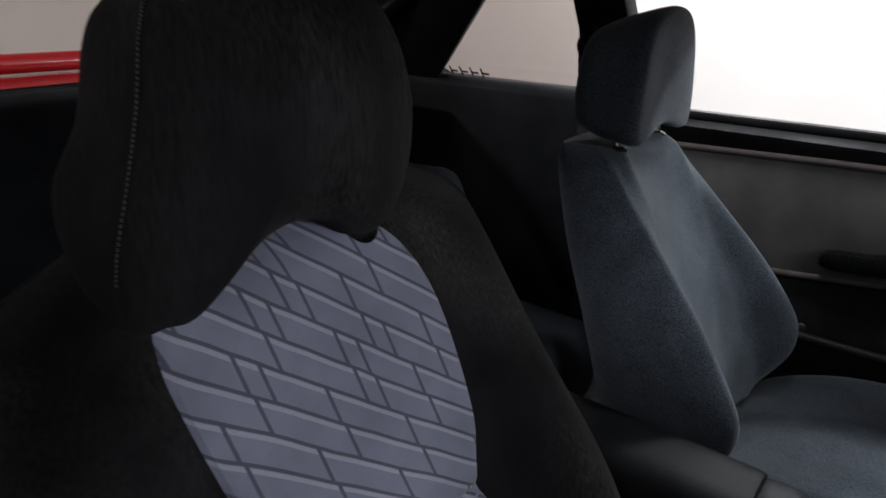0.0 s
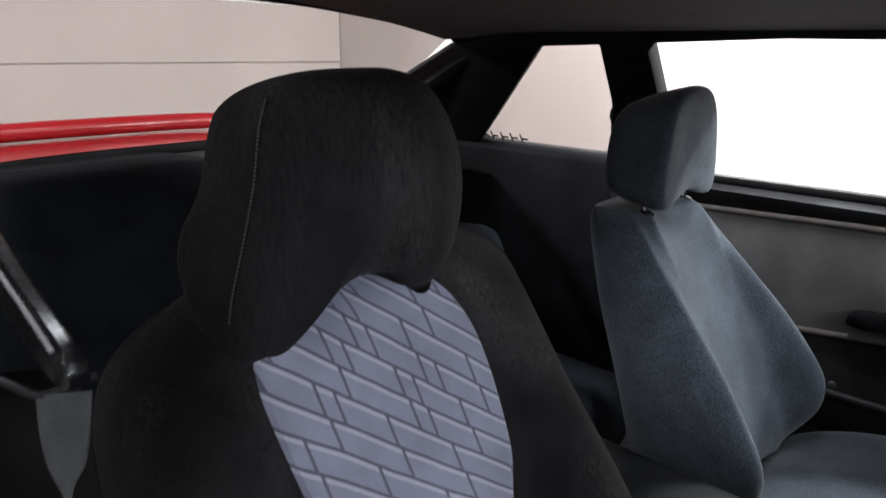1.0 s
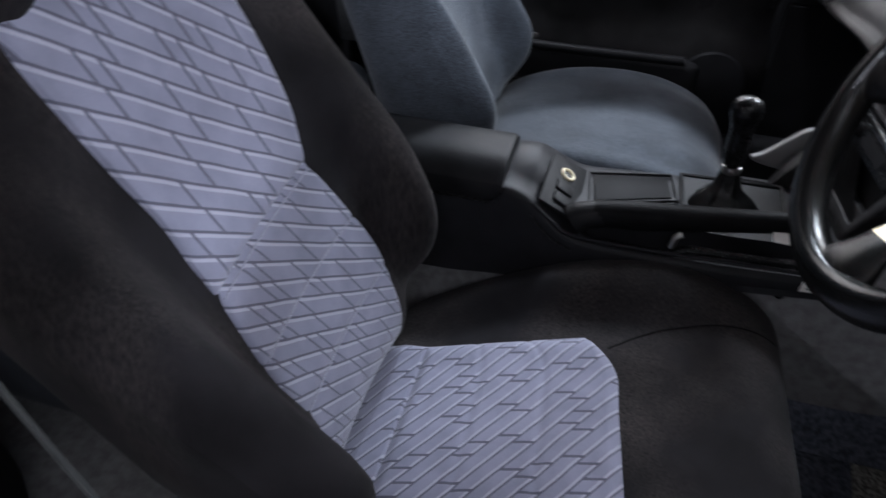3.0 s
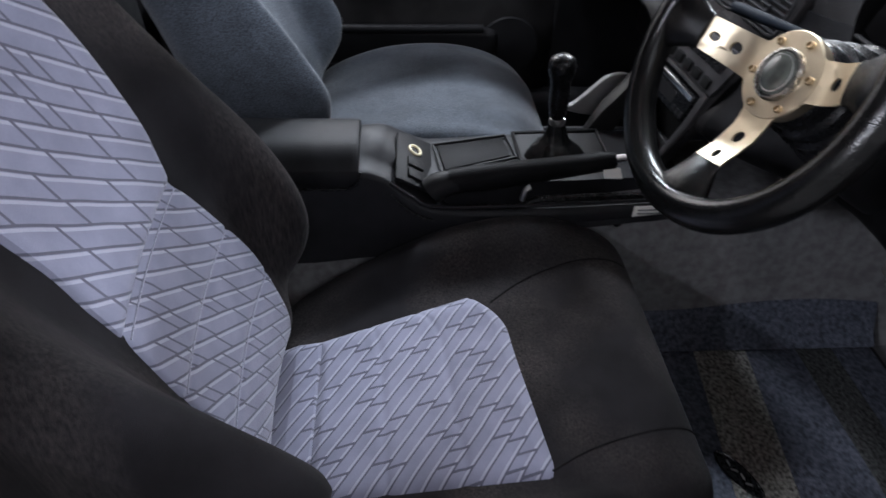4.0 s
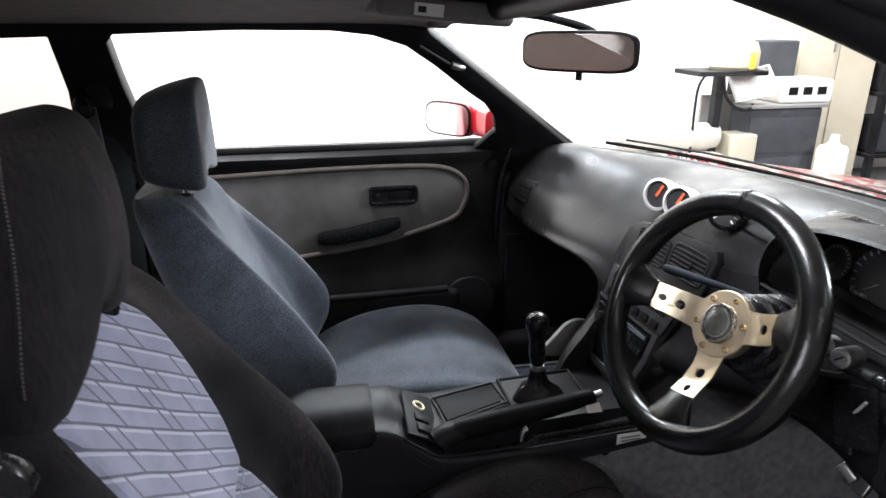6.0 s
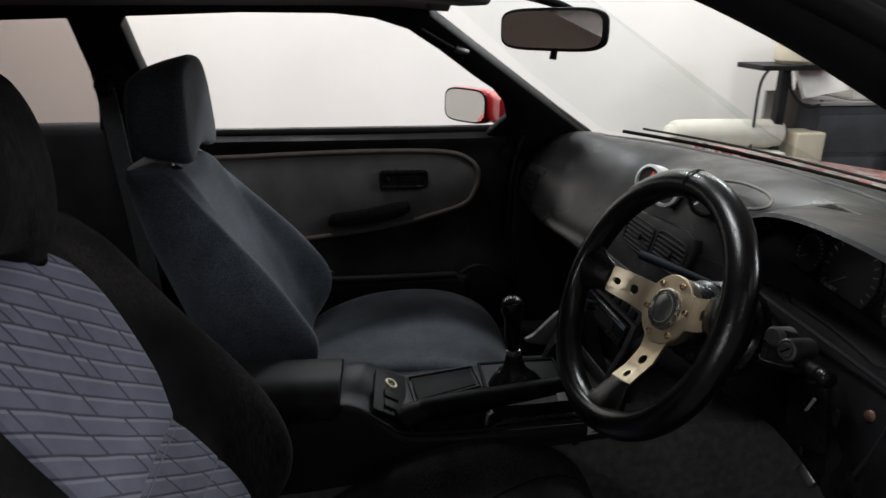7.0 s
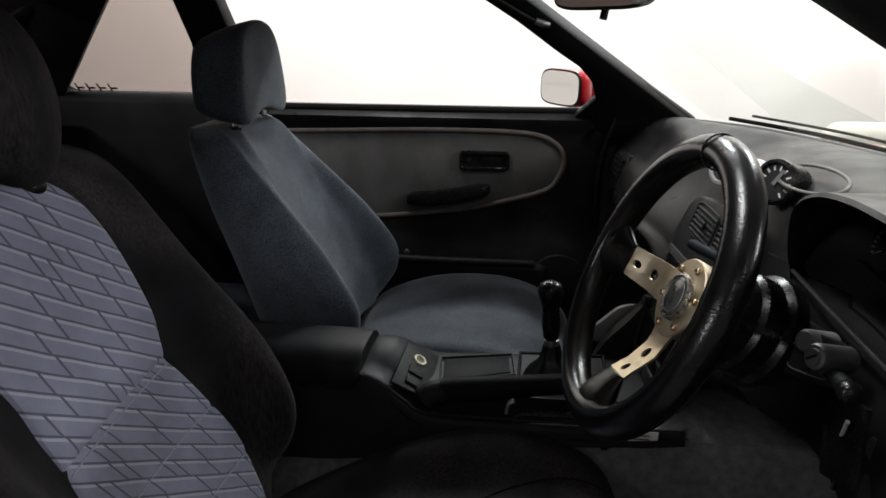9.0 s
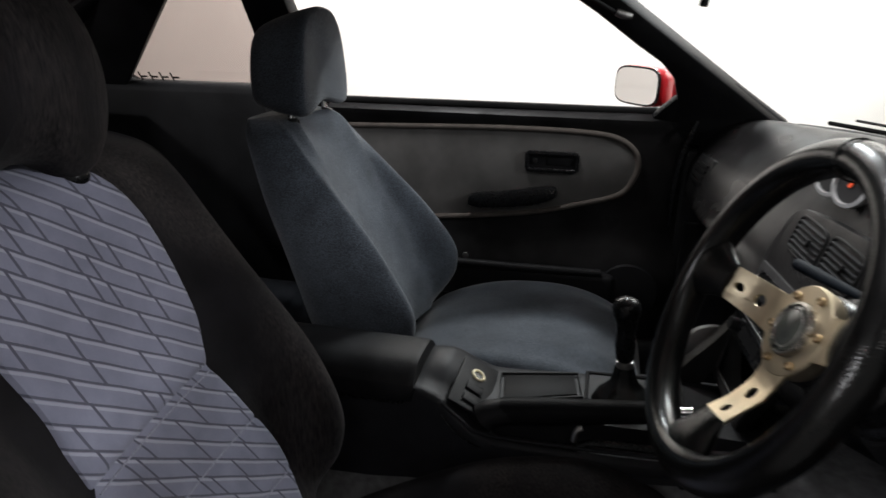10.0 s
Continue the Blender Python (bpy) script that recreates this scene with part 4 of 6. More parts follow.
hb = part("handle_bezel", plate([(x + 0.056, z + 0.728) for x, z in [(-0.068, -0.022), (-0.06, -0.028), (0.06, -0.028), (0.068, -0.02), (0.068, 0.018), (0.06, 0.026), (-0.06, 0.026), (-0.068, 0.018)]], 0.012, dm @ Matrix.Translation((0, 0, 0.012)), holes=[[(x + 0.056, z + 0.728) for x, z in [(-0.058, -0.018), (0.058, -0.018), (0.058, 0.016), (-0.058, 0.016)]]], bevel=0.003), GLOSS, door, "black inner door handle")
part("bezel_back", plate([(x + 0.056, z + 0.728) for x, z in [(-0.060, -0.020), (0.060, -0.020), (0.060, 0.018), (-0.060, 0.018)]], 0.004, dm @ Matrix.Translation((0, 0, 0.0125))), PLASTIC, hb)
part("handle_lever", rbox((0.07, 0.010, 0.022), (0.075, 0.696, 0.728), r=0.004), PLASTIC, hb)
part("lock_knob", rbox((0.012, 0.012, 0.014), (0.012, 0.694, 0.728), r=0.003), GREYPL, hb)
pull = [(-0.158, 0.612), (-0.15, 0.600), (-0.10, 0.598), (0.0, 0.612), (0.066, 0.634), (0.072, 0.655), (0.06, 0.664), (0.0, 0.655), (-0.08, 0.640), (-0.145, 0.632)]
part("armrest_pull", plate([tuple(p) for p in cr(pull, 3, True)], 0.030, dm @ Matrix.Translation((0, 0, 0.008)), bevel=0.006), GLOSS, door, "black plastic pull handle")
part("map_pocket", rbox((0.60, 0.05, 0.10), (-0.06, 0.672, 0.40), r=0.02, seg=4), PLASTIC, door)
part("pocket_lip", tube([(-0.36, 0.655, 0.448), (-0.06, 0.645, 0.452), (0.20, 0.655, 0.452)], 0.011, seg=10), PLASTIC, door)
part("speaker_grille", revolve([(0.078, 0), (0.075, 0.008), (0.03, 0.014), (0.0, 0.015)], axis_matrix((0.27, 0.672, 0.40), (0, -1, 0))), PLASTIC, door)
part("trim_screw", revolve([(0.009, 0), (0.008, 0.004), (0.0, 0.005)], axis_matrix((-0.158, 0.670, 0.462), (0, -1, 0)), seg=14), STEEL, door, "bright metal screw head")
wmir = thing("wing_mirror", (0.30, 0.86, 0.86), "red wing mirror on the passenger door", "mirror")
WMM = axis_matrix((0.253, 0.895, 0.902), (-0.78, -0.625, 0.02), (0.625, -0.78, 0))
sq = [(abs(math.cos(a)) ** 0.5 * (1 if math.cos(a) > 0 else -1), abs(math.sin(a)) ** 0.5 * (1 if math.sin(a) > 0 else -1)) for a in [2 * math.pi * k / 36 for k in range(36)]]
part("housing", loft([[WMM @ Vector((0.090 * w * x + o, 0.052 * w * y, h)) for x, y in sq] for w, h, o in ((0.96, 0.004, 0), (1.0, -0.002, 0), (1.0, -0.02, 0.004), (0.93, -0.05, 0.012), (0.78, -0.08, 0.02), (0.5, -0.10, 0.028), (0.2, -0.105, 0.03))]), RED, wmir, "red painted housing")
part("mirror_rim", loft([[WMM @ Vector((0.0885 * w * x, 0.0505 * w * y, h)) for x, y in sq] for w, h in ((1.0, 0.003), (1.0, 0.0045), (0.97, 0.005))]), GLOSS, wmir)
WGM = WMM @ Matrix.Translation((0, 0, 0.0055))
part("mirror_glass", plate([(0.0815 * x, 0.0455 * y) for x, y in sq], 0.002, WGM), MIRROR, wmir, "bright mirror glass")
part("mirror_foot", loft([[Vector((px + s * 0.05 * cx, py - s * 0.0, 0.902 + 0.047 * f * cz)) for cx, cz in sq] for px, py, s, f in ((0.335, 0.875, 0.7, 0.95), (0.340, 0.83, 0.6, 0.95), (0.348, 0.79, 0.5, 0.9), (0.352, 0.752, 0.45, 0.85))]), RED, wmir, "red mirror foot")
part("mirror_sail", plate(on_side([(0.28, 0.862), (0.42, 0.862), (0.42, 0.885), (0.345, 0.935)]), 0.02, side_matrix(1) @ Matrix.Translation((0, 0, 0.02)), bevel=0.004), PLASTIC, door)

# black tube drawn in for the dark gap between door and dash
part("door_gap_dark", tube([(0.392, 0.700, 0.852), (0.380, 0.698, 0.815), (0.365, 0.697, 0.745), (0.358, 0.697, 0.66), (0.358, 0.700, 0.58)], [0.004, 0.007, 0.008, 0.007, 0.005], seg=10), GLOSS, door)

# ---- dashboard ----
DSEC = [(0.735, [(0.62, 0.842), (0.53, 0.850), (0.46, 0.838), (0.42, 0.80), (0.395, 0.75), (0.385, 0.70), (0.405, 0.655), (0.60, 0.62)]),
        (0.66, [(0.61, 0.852), (0.535, 0.858), (0.485, 0.844), (0.448, 0.806), (0.405, 0.768), (0.388, 0.71), (0.403, 0.655), (0.60, 0.625)]),
        (0.56, [(0.60, 0.862), (0.54, 0.868), (0.502, 0.846), (0.478, 0.808), (0.418, 0.776), (0.393, 0.715), (0.402, 0.655), (0.60, 0.63)]),
        (0.46, [(0.645, 0.869), (0.575, 0.874), (0.520, 0.848), (0.474, 0.804), (0.427, 0.757), (0.400, 0.702), (0.406, 0.663), (0.61, 0.625)]),
        (0.36, [(0.69, 0.876), (0.61, 0.880), (0.54, 0.852), (0.485, 0.80), (0.44, 0.745), (0.409, 0.70), (0.411, 0.672), (0.62, 0.62)]),
        (0.20, [(0.76, 0.880), (0.68, 0.886), (0.58, 0.858), (0.523, 0.805), (0.48, 0.75), (0.449, 0.70), (0.443, 0.655), (0.66, 0.56)]),
        (0.05, [(0.81, 0.882), (0.70, 0.892), (0.57, 0.870), (0.525, 0.815), (0.505, 0.755), (0.475, 0.66), (0.455, 0.56), (0.66, 0.50)]),
        (-0.12, [(0.86, 0.880), (0.70, 0.892), (0.58, 0.868), (0.54, 0.815), (0.52, 0.755), (0.49, 0.66), (0.47, 0.58), (0.66, 0.52)]),
        (-0.30, [(0.875, 0.877), (0.74, 0.888), (0.67, 0.860), (0.63, 0.815), (0.565, 0.775), (0.55, 0.68), (0.56, 0.60), (0.70, 0.55)]),
        (-0.52, [(0.80, 0.868), (0.72, 0.878), (0.66, 0.850), (0.62, 0.81), (0.55, 0.775), (0.53, 0.68), (0.55, 0.60), (0.70, 0.55)]),
        (-0.735, [(0.63, 0.842), (0.57, 0.850), (0.53, 0.84), (0.50, 0.81), (0.49, 0.76), (0.49, 0.68), (0.53, 0.62), (0.66, 0.58)])]
dash = thing("dashboard", (0.65, 0, 0.55), "worn black vinyl dashboard with sculpted passenger side", "dashboard")
secs = cr([[c for p in s for c in p] + [y] for y, s in DSEC], 10)
rings = []
for q in secs:
    pts = [(q[2 * i], q[2 * i + 1]) for i in range(8)]
    line = cr(pts, 6)
    rings.append([(p[0], q[-1], p[1]) for p in line] + [(line[0][0] + 0.02, q[-1], 0.52), (line[0][0] + 0.025, q[-1], 0.80)])
part("dash_top", loft(rings), DASHMAT, dash)
# defroster slot along the screen
part("defroster_vent", tube([(0.575, 0.56, 0.866), (0.655, 0.36, 0.881), (0.74, 0.10, 0.888), (0.785, -0.12, 0.889), (0.79, -0.35, 0.886)], 0.010, seg=8, flat=0.25), PLASTIC, dash)
# centre fascia plane: local x to the driver's side, local y up along the face
fz = Vector((-1, -0.13, 0.28)).normalized()
FAS = axis_matrix((0.487, 0.03, 0.715), fz, Vector((0, -1, 0)) - fz * fz.dot(Vector((0, -1, 0))))
BAY = [(-0.116, -0.098), (0.068, -0.098), (0.064, -0.150), (0.049, -0.216), (-0.082, -0.216)]
part("centre_fascia", plate([(-0.112, 0.060), (-0.098, 0.078), (-0.075, 0.088), (0.0, 0.098), (0.10, 0.106), (0.134, 0.102), (0.145, 0.085), (0.140, 0.02), (0.107, -0.062), (0.056, -0.243), (0.045, -0.250), (-0.085, -0.236), (-0.122, -0.10), (-0.128, 0.0)], 0.022, FAS @ Matrix.Translation((0, 0, -0.007)), [BAY], bevel=0.005), DASHMAT, dash, "dark grey centre fascia")
# black plate stands for the unlit depth of the slot
part("bay_dark", plate(BAY, 0.004, FAS @ Matrix.Translation((0, 0, -0.006))), RUBBER, dash, "black plate drawn in for the dark depth of the open stowage slot")
BEZEL = material("worn_grey_bezel", (0.032, 0.031, 0.032), rough=0.45, var=0.25, scale=25, bump=0.08, bump_scale=800, spec=0.16)
part("bay_frame", plate([(-0.122, -0.090), (0.084, -0.090), (0.080, -0.150), (0.059, -0.232), (-0.090, -0.232)], 0.005, FAS @ Matrix.Translation((0, 0, 0.0135)), [BAY], bevel=0.0018), BEZEL, dash, "worn grey frame round the radio bay")
part("lower_unit", plate([(-0.080, -0.196), (0.050, -0.196), (0.046, -0.214), (-0.080, -0.214)], 0.012, FAS @ Matrix.Translation((0, 0, -0.001)), bevel=0.002), BEZEL, dash, "grey unit at the bottom of the bay")
VENT = material("black_vent_plastic", (0.012, 0.012, 0.013), rough=0.5, var=0.2, scale=20, bump=0.05, bump_scale=700, spec=0.10)
for cx in (-0.022, 0.084):
    o = 0.004 * cx / 0.084
    frame_pts = [(cx + x, 0.053 + o + y) for x, y in squircle(0.050, 0.031, 32, 0.35)]
    hole = [(cx + x, 0.053 + o + y) for x, y in squircle(0.045, 0.0265, 32, 0.35)]
    vent = part("air_vent", plate(frame_pts, 0.012, FAS @ Matrix.Translation((0, 0, 0.006)), [hole], bevel=0.0015), GREYPL, dash, "dark grey centre air vent")
    part("vent_recess", plate([(cx + x, 0.053 + o + y) for x, y in squircle(0.046, 0.0275, 32, 0.35)], 0.002, FAS @ Matrix.Translation((0, 0, 0.0072))), RUBBER, vent)
    for k in range(6):
        yy = 0.0315 + o + 0.0083 * k
        part("vent_slat", rbox((0.088, 0.0046, 0.010), FAS @ Vector((cx, yy, 0.0140)), r=0.0012, seg=1, rot=FAS.to_3x3() @ Euler((0.5, 0, 0)).to_matrix()), VENT, vent)
    part("vent_thumb", rbox((0.005, 0.012, 0.006), FAS @ Vector((cx + 0.012, 0.053 + o, 0.0195)), r=0.0015, seg=1, rot=FAS.to_3x3()), VENT, vent)
heat = part("heater_panel", plate([(-0.110, -0.018), (0.112, -0.012), (0.098, -0.062), (0.088, -0.088), (-0.112, -0.088)], 0.006, FAS @ Matrix.Translation((0, 0, 0.0135)), bevel=0.002), BEZEL, dash, "grey heater control panel")
for kx in (-0.085, -0.055, -0.025, 0.005, 0.035, 0.066):
    part("heater_button", plate([(kx - 0.010, -0.083), (kx + 0.010, -0.083), (kx + 0.010, -0.067), (kx - 0.010, -0.067)], 0.006, FAS @ Matrix.Translation((0, 0, 0.0185)), bevel=0.0015), RUBBER, heat, "black push button")
part("heater_window", plate([(-0.095, -0.056), (0.082, -0.052), (0.088, -0.026), (-0.095, -0.030)], 0.002, FAS @ Matrix.Translation((0, 0, 0.0190))), GLOSS, heat, "glossy black display window")
rad = thing("car_radio", (0.47, 0.03, 0.61), "single-slot car radio with silver trim in the fascia", "car radio")
part("faceplate", plate([(-0.112, -0.103), (0.063, -0.103), (0.060, -0.150), (-0.105, -0.150)], 0.022, FAS @ Matrix.Translation((0, 0, -0.001)), bevel=0.002), GLOSS, rad)
part("chrome_trim", plate([(-0.108, -0.105), (0.060, -0.105), (0.060, -0.114), (-0.108, -0.114)], 0.003, FAS @ Matrix.Translation((0, 0, 0.0205)), bevel=0.001), CHROME, rad, "bright silver strip")
part("volume_knob", revolve([(0.011, 0), (0.010, 0.012), (0.0, 0.013)], FAS @ Matrix.Translation((-0.085, -0.131, 0.021)), seg=20), PLASTIC, rad)
part("display", plate([(-0.06, -0.120), (0.02, -0.120), (0.02, -0.140), (-0.06, -0.140)], 0.001, FAS @ Matrix.Translation((0, 0, 0.0208))), VENT, rad)
for kx in (0.030, 0.042, 0.054):
    part("radio_button", plate([(kx - 0.004, -0.144), (kx + 0.004, -0.144), (kx + 0.004, -0.136), (kx - 0.004, -0.136)], 0.002, FAS @ Matrix.Translation((0, 0, 0.0208))), GREYPL, rad)
# passenger end vent
PV = axis_matrix((0.405, 0.585, 0.745), (-1, -0.20, 0.30), (0, -1, 0))
pv = part("end_vent", plate([(-0.05, 0.035), (0.04, 0.04), (0.055, 0.0), (0.04, -0.04), (-0.05, -0.03)], 0.012, PV @ Matrix.Translation((0, 0, -0.004)), bevel=0.004), PLASTIC, dash)
for k in range(4):
    part("vent_slat", plate([(-0.035, -0.022 + 0.013 * k), (0.03, -0.022 + 0.013 * k), (0.03, -0.016 + 0.013 * k), (-0.035, -0.016 + 0.013 * k)], 0.006, PV @ Matrix.Translation((0, 0, 0.008))), GREYPL, pv)
# wing of the fascia sweeping down to the tunnel on the passenger side
wing = [[(0.50, 0.235, 0.66), (0.447, 0.207, 0.668), (0.443, 0.15, 0.668)], [(0.47, 0.215, 0.605), (0.44, 0.182, 0.608), (0.432, 0.14, 0.605)], [(0.44, 0.185, 0.56), (0.402, 0.158, 0.563), (0.395, 0.122, 0.557)], [(0.40, 0.165, 0.515), (0.36, 0.142, 0.522), (0.352, 0.110, 0.512)], [(0.37, 0.15, 0.475), (0.332, 0.126, 0.48), (0.325, 0.10, 0.475)]]
bm = bmesh.new()
cols = [cr([r[i] for r in wing], 6) for i in range(3)]
strip = [cr([cols[0][k], cols[1][k], cols[2][k]], 5) for k in range(len(cols[0]))]
loft([s + [np.array((p[0] + 0.05, p[1], p[2])) for p in s[::-1]] for s in strip], bm=bm)
part("fascia_wing", bm, DASHMAT, dash, "dark fascia wing sweeping to the tunnel")
WTRIM = cr([(0.388, 0.548), (0.368, 0.533), (0.348, 0.515), (0.328, 0.499), (0.308, 0.487), (0.345, 0.474), (0.400, 0.470), (0.440, 0.500), (0.442, 0.540), (0.418, 0.553)], 4, True)
part("wing_trim", plate([tuple(p) for p in WTRIM], 0.016, axis_matrix((0, 0.104, 0), (0.12, -1, 0.1), (1, 0.12, 0)), bevel=0.006), SILVER, dash, "satin silver trim where the fascia meets the tunnel")
# glove box front
part("glove_box", rbox((0.03, 0.40, 0.18), (0.60, 0.45, 0.55), r=0.012), PLASTIC, dash)
part("lower_dash", rbox((0.20, 0.56, 0.07), (0.67, -0.44, 0.625), r=0.03), PLASTIC, dash)
part("knee_panel", rbox((0.05, 0.20, 0.10), (0.552, -0.57, 0.655), r=0.02), PLASTIC, dash)
# added skin that blackens the dash below the instruments on the driver's side
secs2 = [q for q in secs if q[-1] <= -0.075]
rings = []
for q in secs2:
    line = [p for p in cr([(q[2 * i], q[2 * i + 1]) for i in range(8)], 6) if p[1] < 0.792][:26]
    line = [line[min(len(line) - 1, int(k * len(line) / 20))] for k in range(20)]
    rings.append([(p[0] - 0.005, q[-1], p[1]) for p in line] + [(p[0] + 0.006, q[-1], p[1]) for p in line[::-1]])
part("dark_dash_skin", loft(rings), ARMREST, dash, "added black skin that darkens the lower dash below the instruments")
part("relay_box", rbox((0.045, 0.065, 0.085), (0.548, -0.432, 0.690), r=0.004, seg=2, rot=Euler((-0.35, 0.1, 0.15)).to_matrix()), GLOSS, dash, "black relay box")
part("relay_edge", tube([(0.540, -0.400, 0.652), (0.520, -0.452, 0.728)], 0.0022, seg=6), SATIN, dash, "thin bright strip along the relay box edge")

part("round_knob", revolve([(0.014, 0.0), (0.014, 0.008), (0.010, 0.012), (0.0, 0.0125)], axis_matrix((0.545, -0.478, 0.715), (-1, -0.3, 0.2)), seg=20), GREYPL, dash, "grey round knob")
for sy, sz in ((-0.524, 0.752), (-0.514, 0.703)):
    part("panel_screw", revolve([(0.0065, -0.01), (0.0065, 0.003), (0.005, 0.004), (0.0, 0.0045)], axis_matrix((0.534, sy, sz), (-1, -0.3, 0.3)), seg=16), COPPER, dash, "brass-coloured panel screw")
part("cover_edge", tube([(0.531, -0.556, 0.768), (0.527, -0.548, 0.725), (0.520, -0.538, 0.685)], 0.0035, seg=8), GREYPL, dash, "grey cover edge")
part("wire_clip", rbox((0.012, 0.030, 0.018), (0.572, -0.405, 0.574), r=0.004, rot=Euler((0.5, 0.2, 0.3)).to_matrix()), STEEL, dash, "bare metal bracket")
part("wire_clip", rbox((0.012, 0.030, 0.018), (0.572, -0.470, 0.556), r=0.004, rot=Euler((-0.4, 0.3, 0.2)).to_matrix()), STEEL, dash, "bare metal bracket")
part("switch_blank", rbox((0.008, 0.045, 0.028), (0.524, -0.545, 0.665), r=0.003, seg=2), GLOSS, dash)
part("panel_edge", tube([(0.538, -0.425, 0.73), (0.530, -0.435, 0.68), (0.526, -0.442, 0.64)], 0.003, seg=6), GLOSS, dash)
# instrument binnacle: hood over a dark recess
lip = [(0.545, -0.190, 0.775), (0.53, -0.200, 0.83), (0.515, -0.238, 0.885), (0.510, -0.295, 0.916), (0.508, -0.37, 0.933), (0.508, -0.46, 0.939), (0.512, -0.55, 0.934), (0.520, -0.61, 0.908), (0.53, -0.635, 0.85), (0.545, -0.64, 0.775)]
back = [(0.66, -0.09, 0.80), (0.68, -0.10, 0.855), (0.72, -0.15, 0.886), (0.76, -0.25, 0.891), (0.78, -0.37, 0.894), (0.78, -0.46, 0.892), (0.76, -0.55, 0.888), (0.73, -0.63, 0.875), (0.70, -0.67, 0.83), (0.68, -0.68, 0.78)]
L, Bk = cr(lip, 5), cr(back, 5)
rings = []
for a, b in zip(L, Bk):
    d = (b - a)
    inner = np.array((0.0, (-0.42 - a[1]) * 0.04, -0.008 if a[2] > 0.80 else 0))
    rings.append([a, a + 0.25 * d + np.array((0, 0, 0.006)), a + 0.5 * d + np.array((0, 0, 0.007)), b, b - np.array((0, 0, 0.05)), a + 0.6 * d + inner * 1.6, a + 0.05 * d + inner, a + inner * 0.55 + np.array((-0.004, 0, 0))])
part("instrument_hood", loft(rings), DASHMAT, dash, "cracked black vinyl instrument hood")
CL = axis_matrix((0.625, -0.42, 0.842), (-1, 0, 0.22), (0, -1, 0))
clu = part("instrument_panel", plate([(-0.205, 0.055), (-0.16, 0.075), (0.16, 0.075), (0.20, 0.05), (0.20, -0.065), (-0.205, -0.065)], 0.01, CL, bevel=0.003), GLOSS, dash, "black instrument panel")
FACE = material("dial_face", (0.014, 0.014, 0.015), rough=0.5, var=0.1, bump=0.0)
MARK = material("dial_marks", (0.16, 0.165, 0.16), rough=0.6, var=0.1, bump=0.0)
for cx, r in ((-0.075, 0.052), (0.045, 0.052), (0.14, 0.03), (-0.16, 0.028)):
    dl = part("dial", plate(circle(r, 32, cx, 0.0), 0.003, CL @ Matrix.Translation((0, 0, 0.0095)), bevel=0.001), FACE, clu)
    tick = bmesh.new()
    for k in range(17):
        a = radians(-30 + 15 * k)
        c, s = math.cos(a), math.sin(a)
        j = plate([(cx + c * r * 0.80 - s * 0.001, s * r * 0.80 + c * 0.001), (cx + c * r * 0.94 - s * 0.001, s * r * 0.94 + c * 0.001), (cx + c * r * 0.94 + s * 0.001, s * r * 0.94 - c * 0.001), (cx + c * r * 0.80 + s * 0.001, s * r * 0.80 - c * 0.001)], 0.001, CL @ Matrix.Translation((0, 0, 0.0125)))
        join(tick, j)
    part("dial_marks", tick, MARK, dl)
    part("needle", plate([(cx - 0.0015, -0.004), (cx + 0.0015, -0.004), (cx - r * 0.55, -r * 0.5)], 0.001, CL @ Matrix.Translation((0, 0, 0.0145))), MARK, dl)
part("odometer_window", plate([(-0.115, -0.042), (-0.085, -0.042), (-0.085, -0.025), (-0.115, -0.025)], 0.002, CL @ Matrix.Translation((0, 0, 0.0125))), MATGREY, clu)
part("lower_lip", tube([(0.540, -0.20, 0.789), (0.537, -0.36, 0.791), (0.537, -0.50, 0.793), (0.537, -0.645, 0.789)], 0.003, seg=8), GREYPL, dash)

# ---- added gauges on the dash ----
gp = thing("gauge_pod", (0.56, 0.03, 0.83), "white bracket on the dash carrying three small gauges", "gauge holder")
part("bracket", plate([tuple(p) for p in cr([(-0.11, -0.02), (-0.06, -0.03), (0.06, -0.03), (0.11, -0.015), (0.10, 0.0), (0.0, -0.012), (-0.10, 0.0)], 3, True)], 0.01, axis_matrix((0.565, 0.05, 0.865), (0.2, 0, 1), (0, -1, 0)), bevel=0.002), WHITEP, gp)
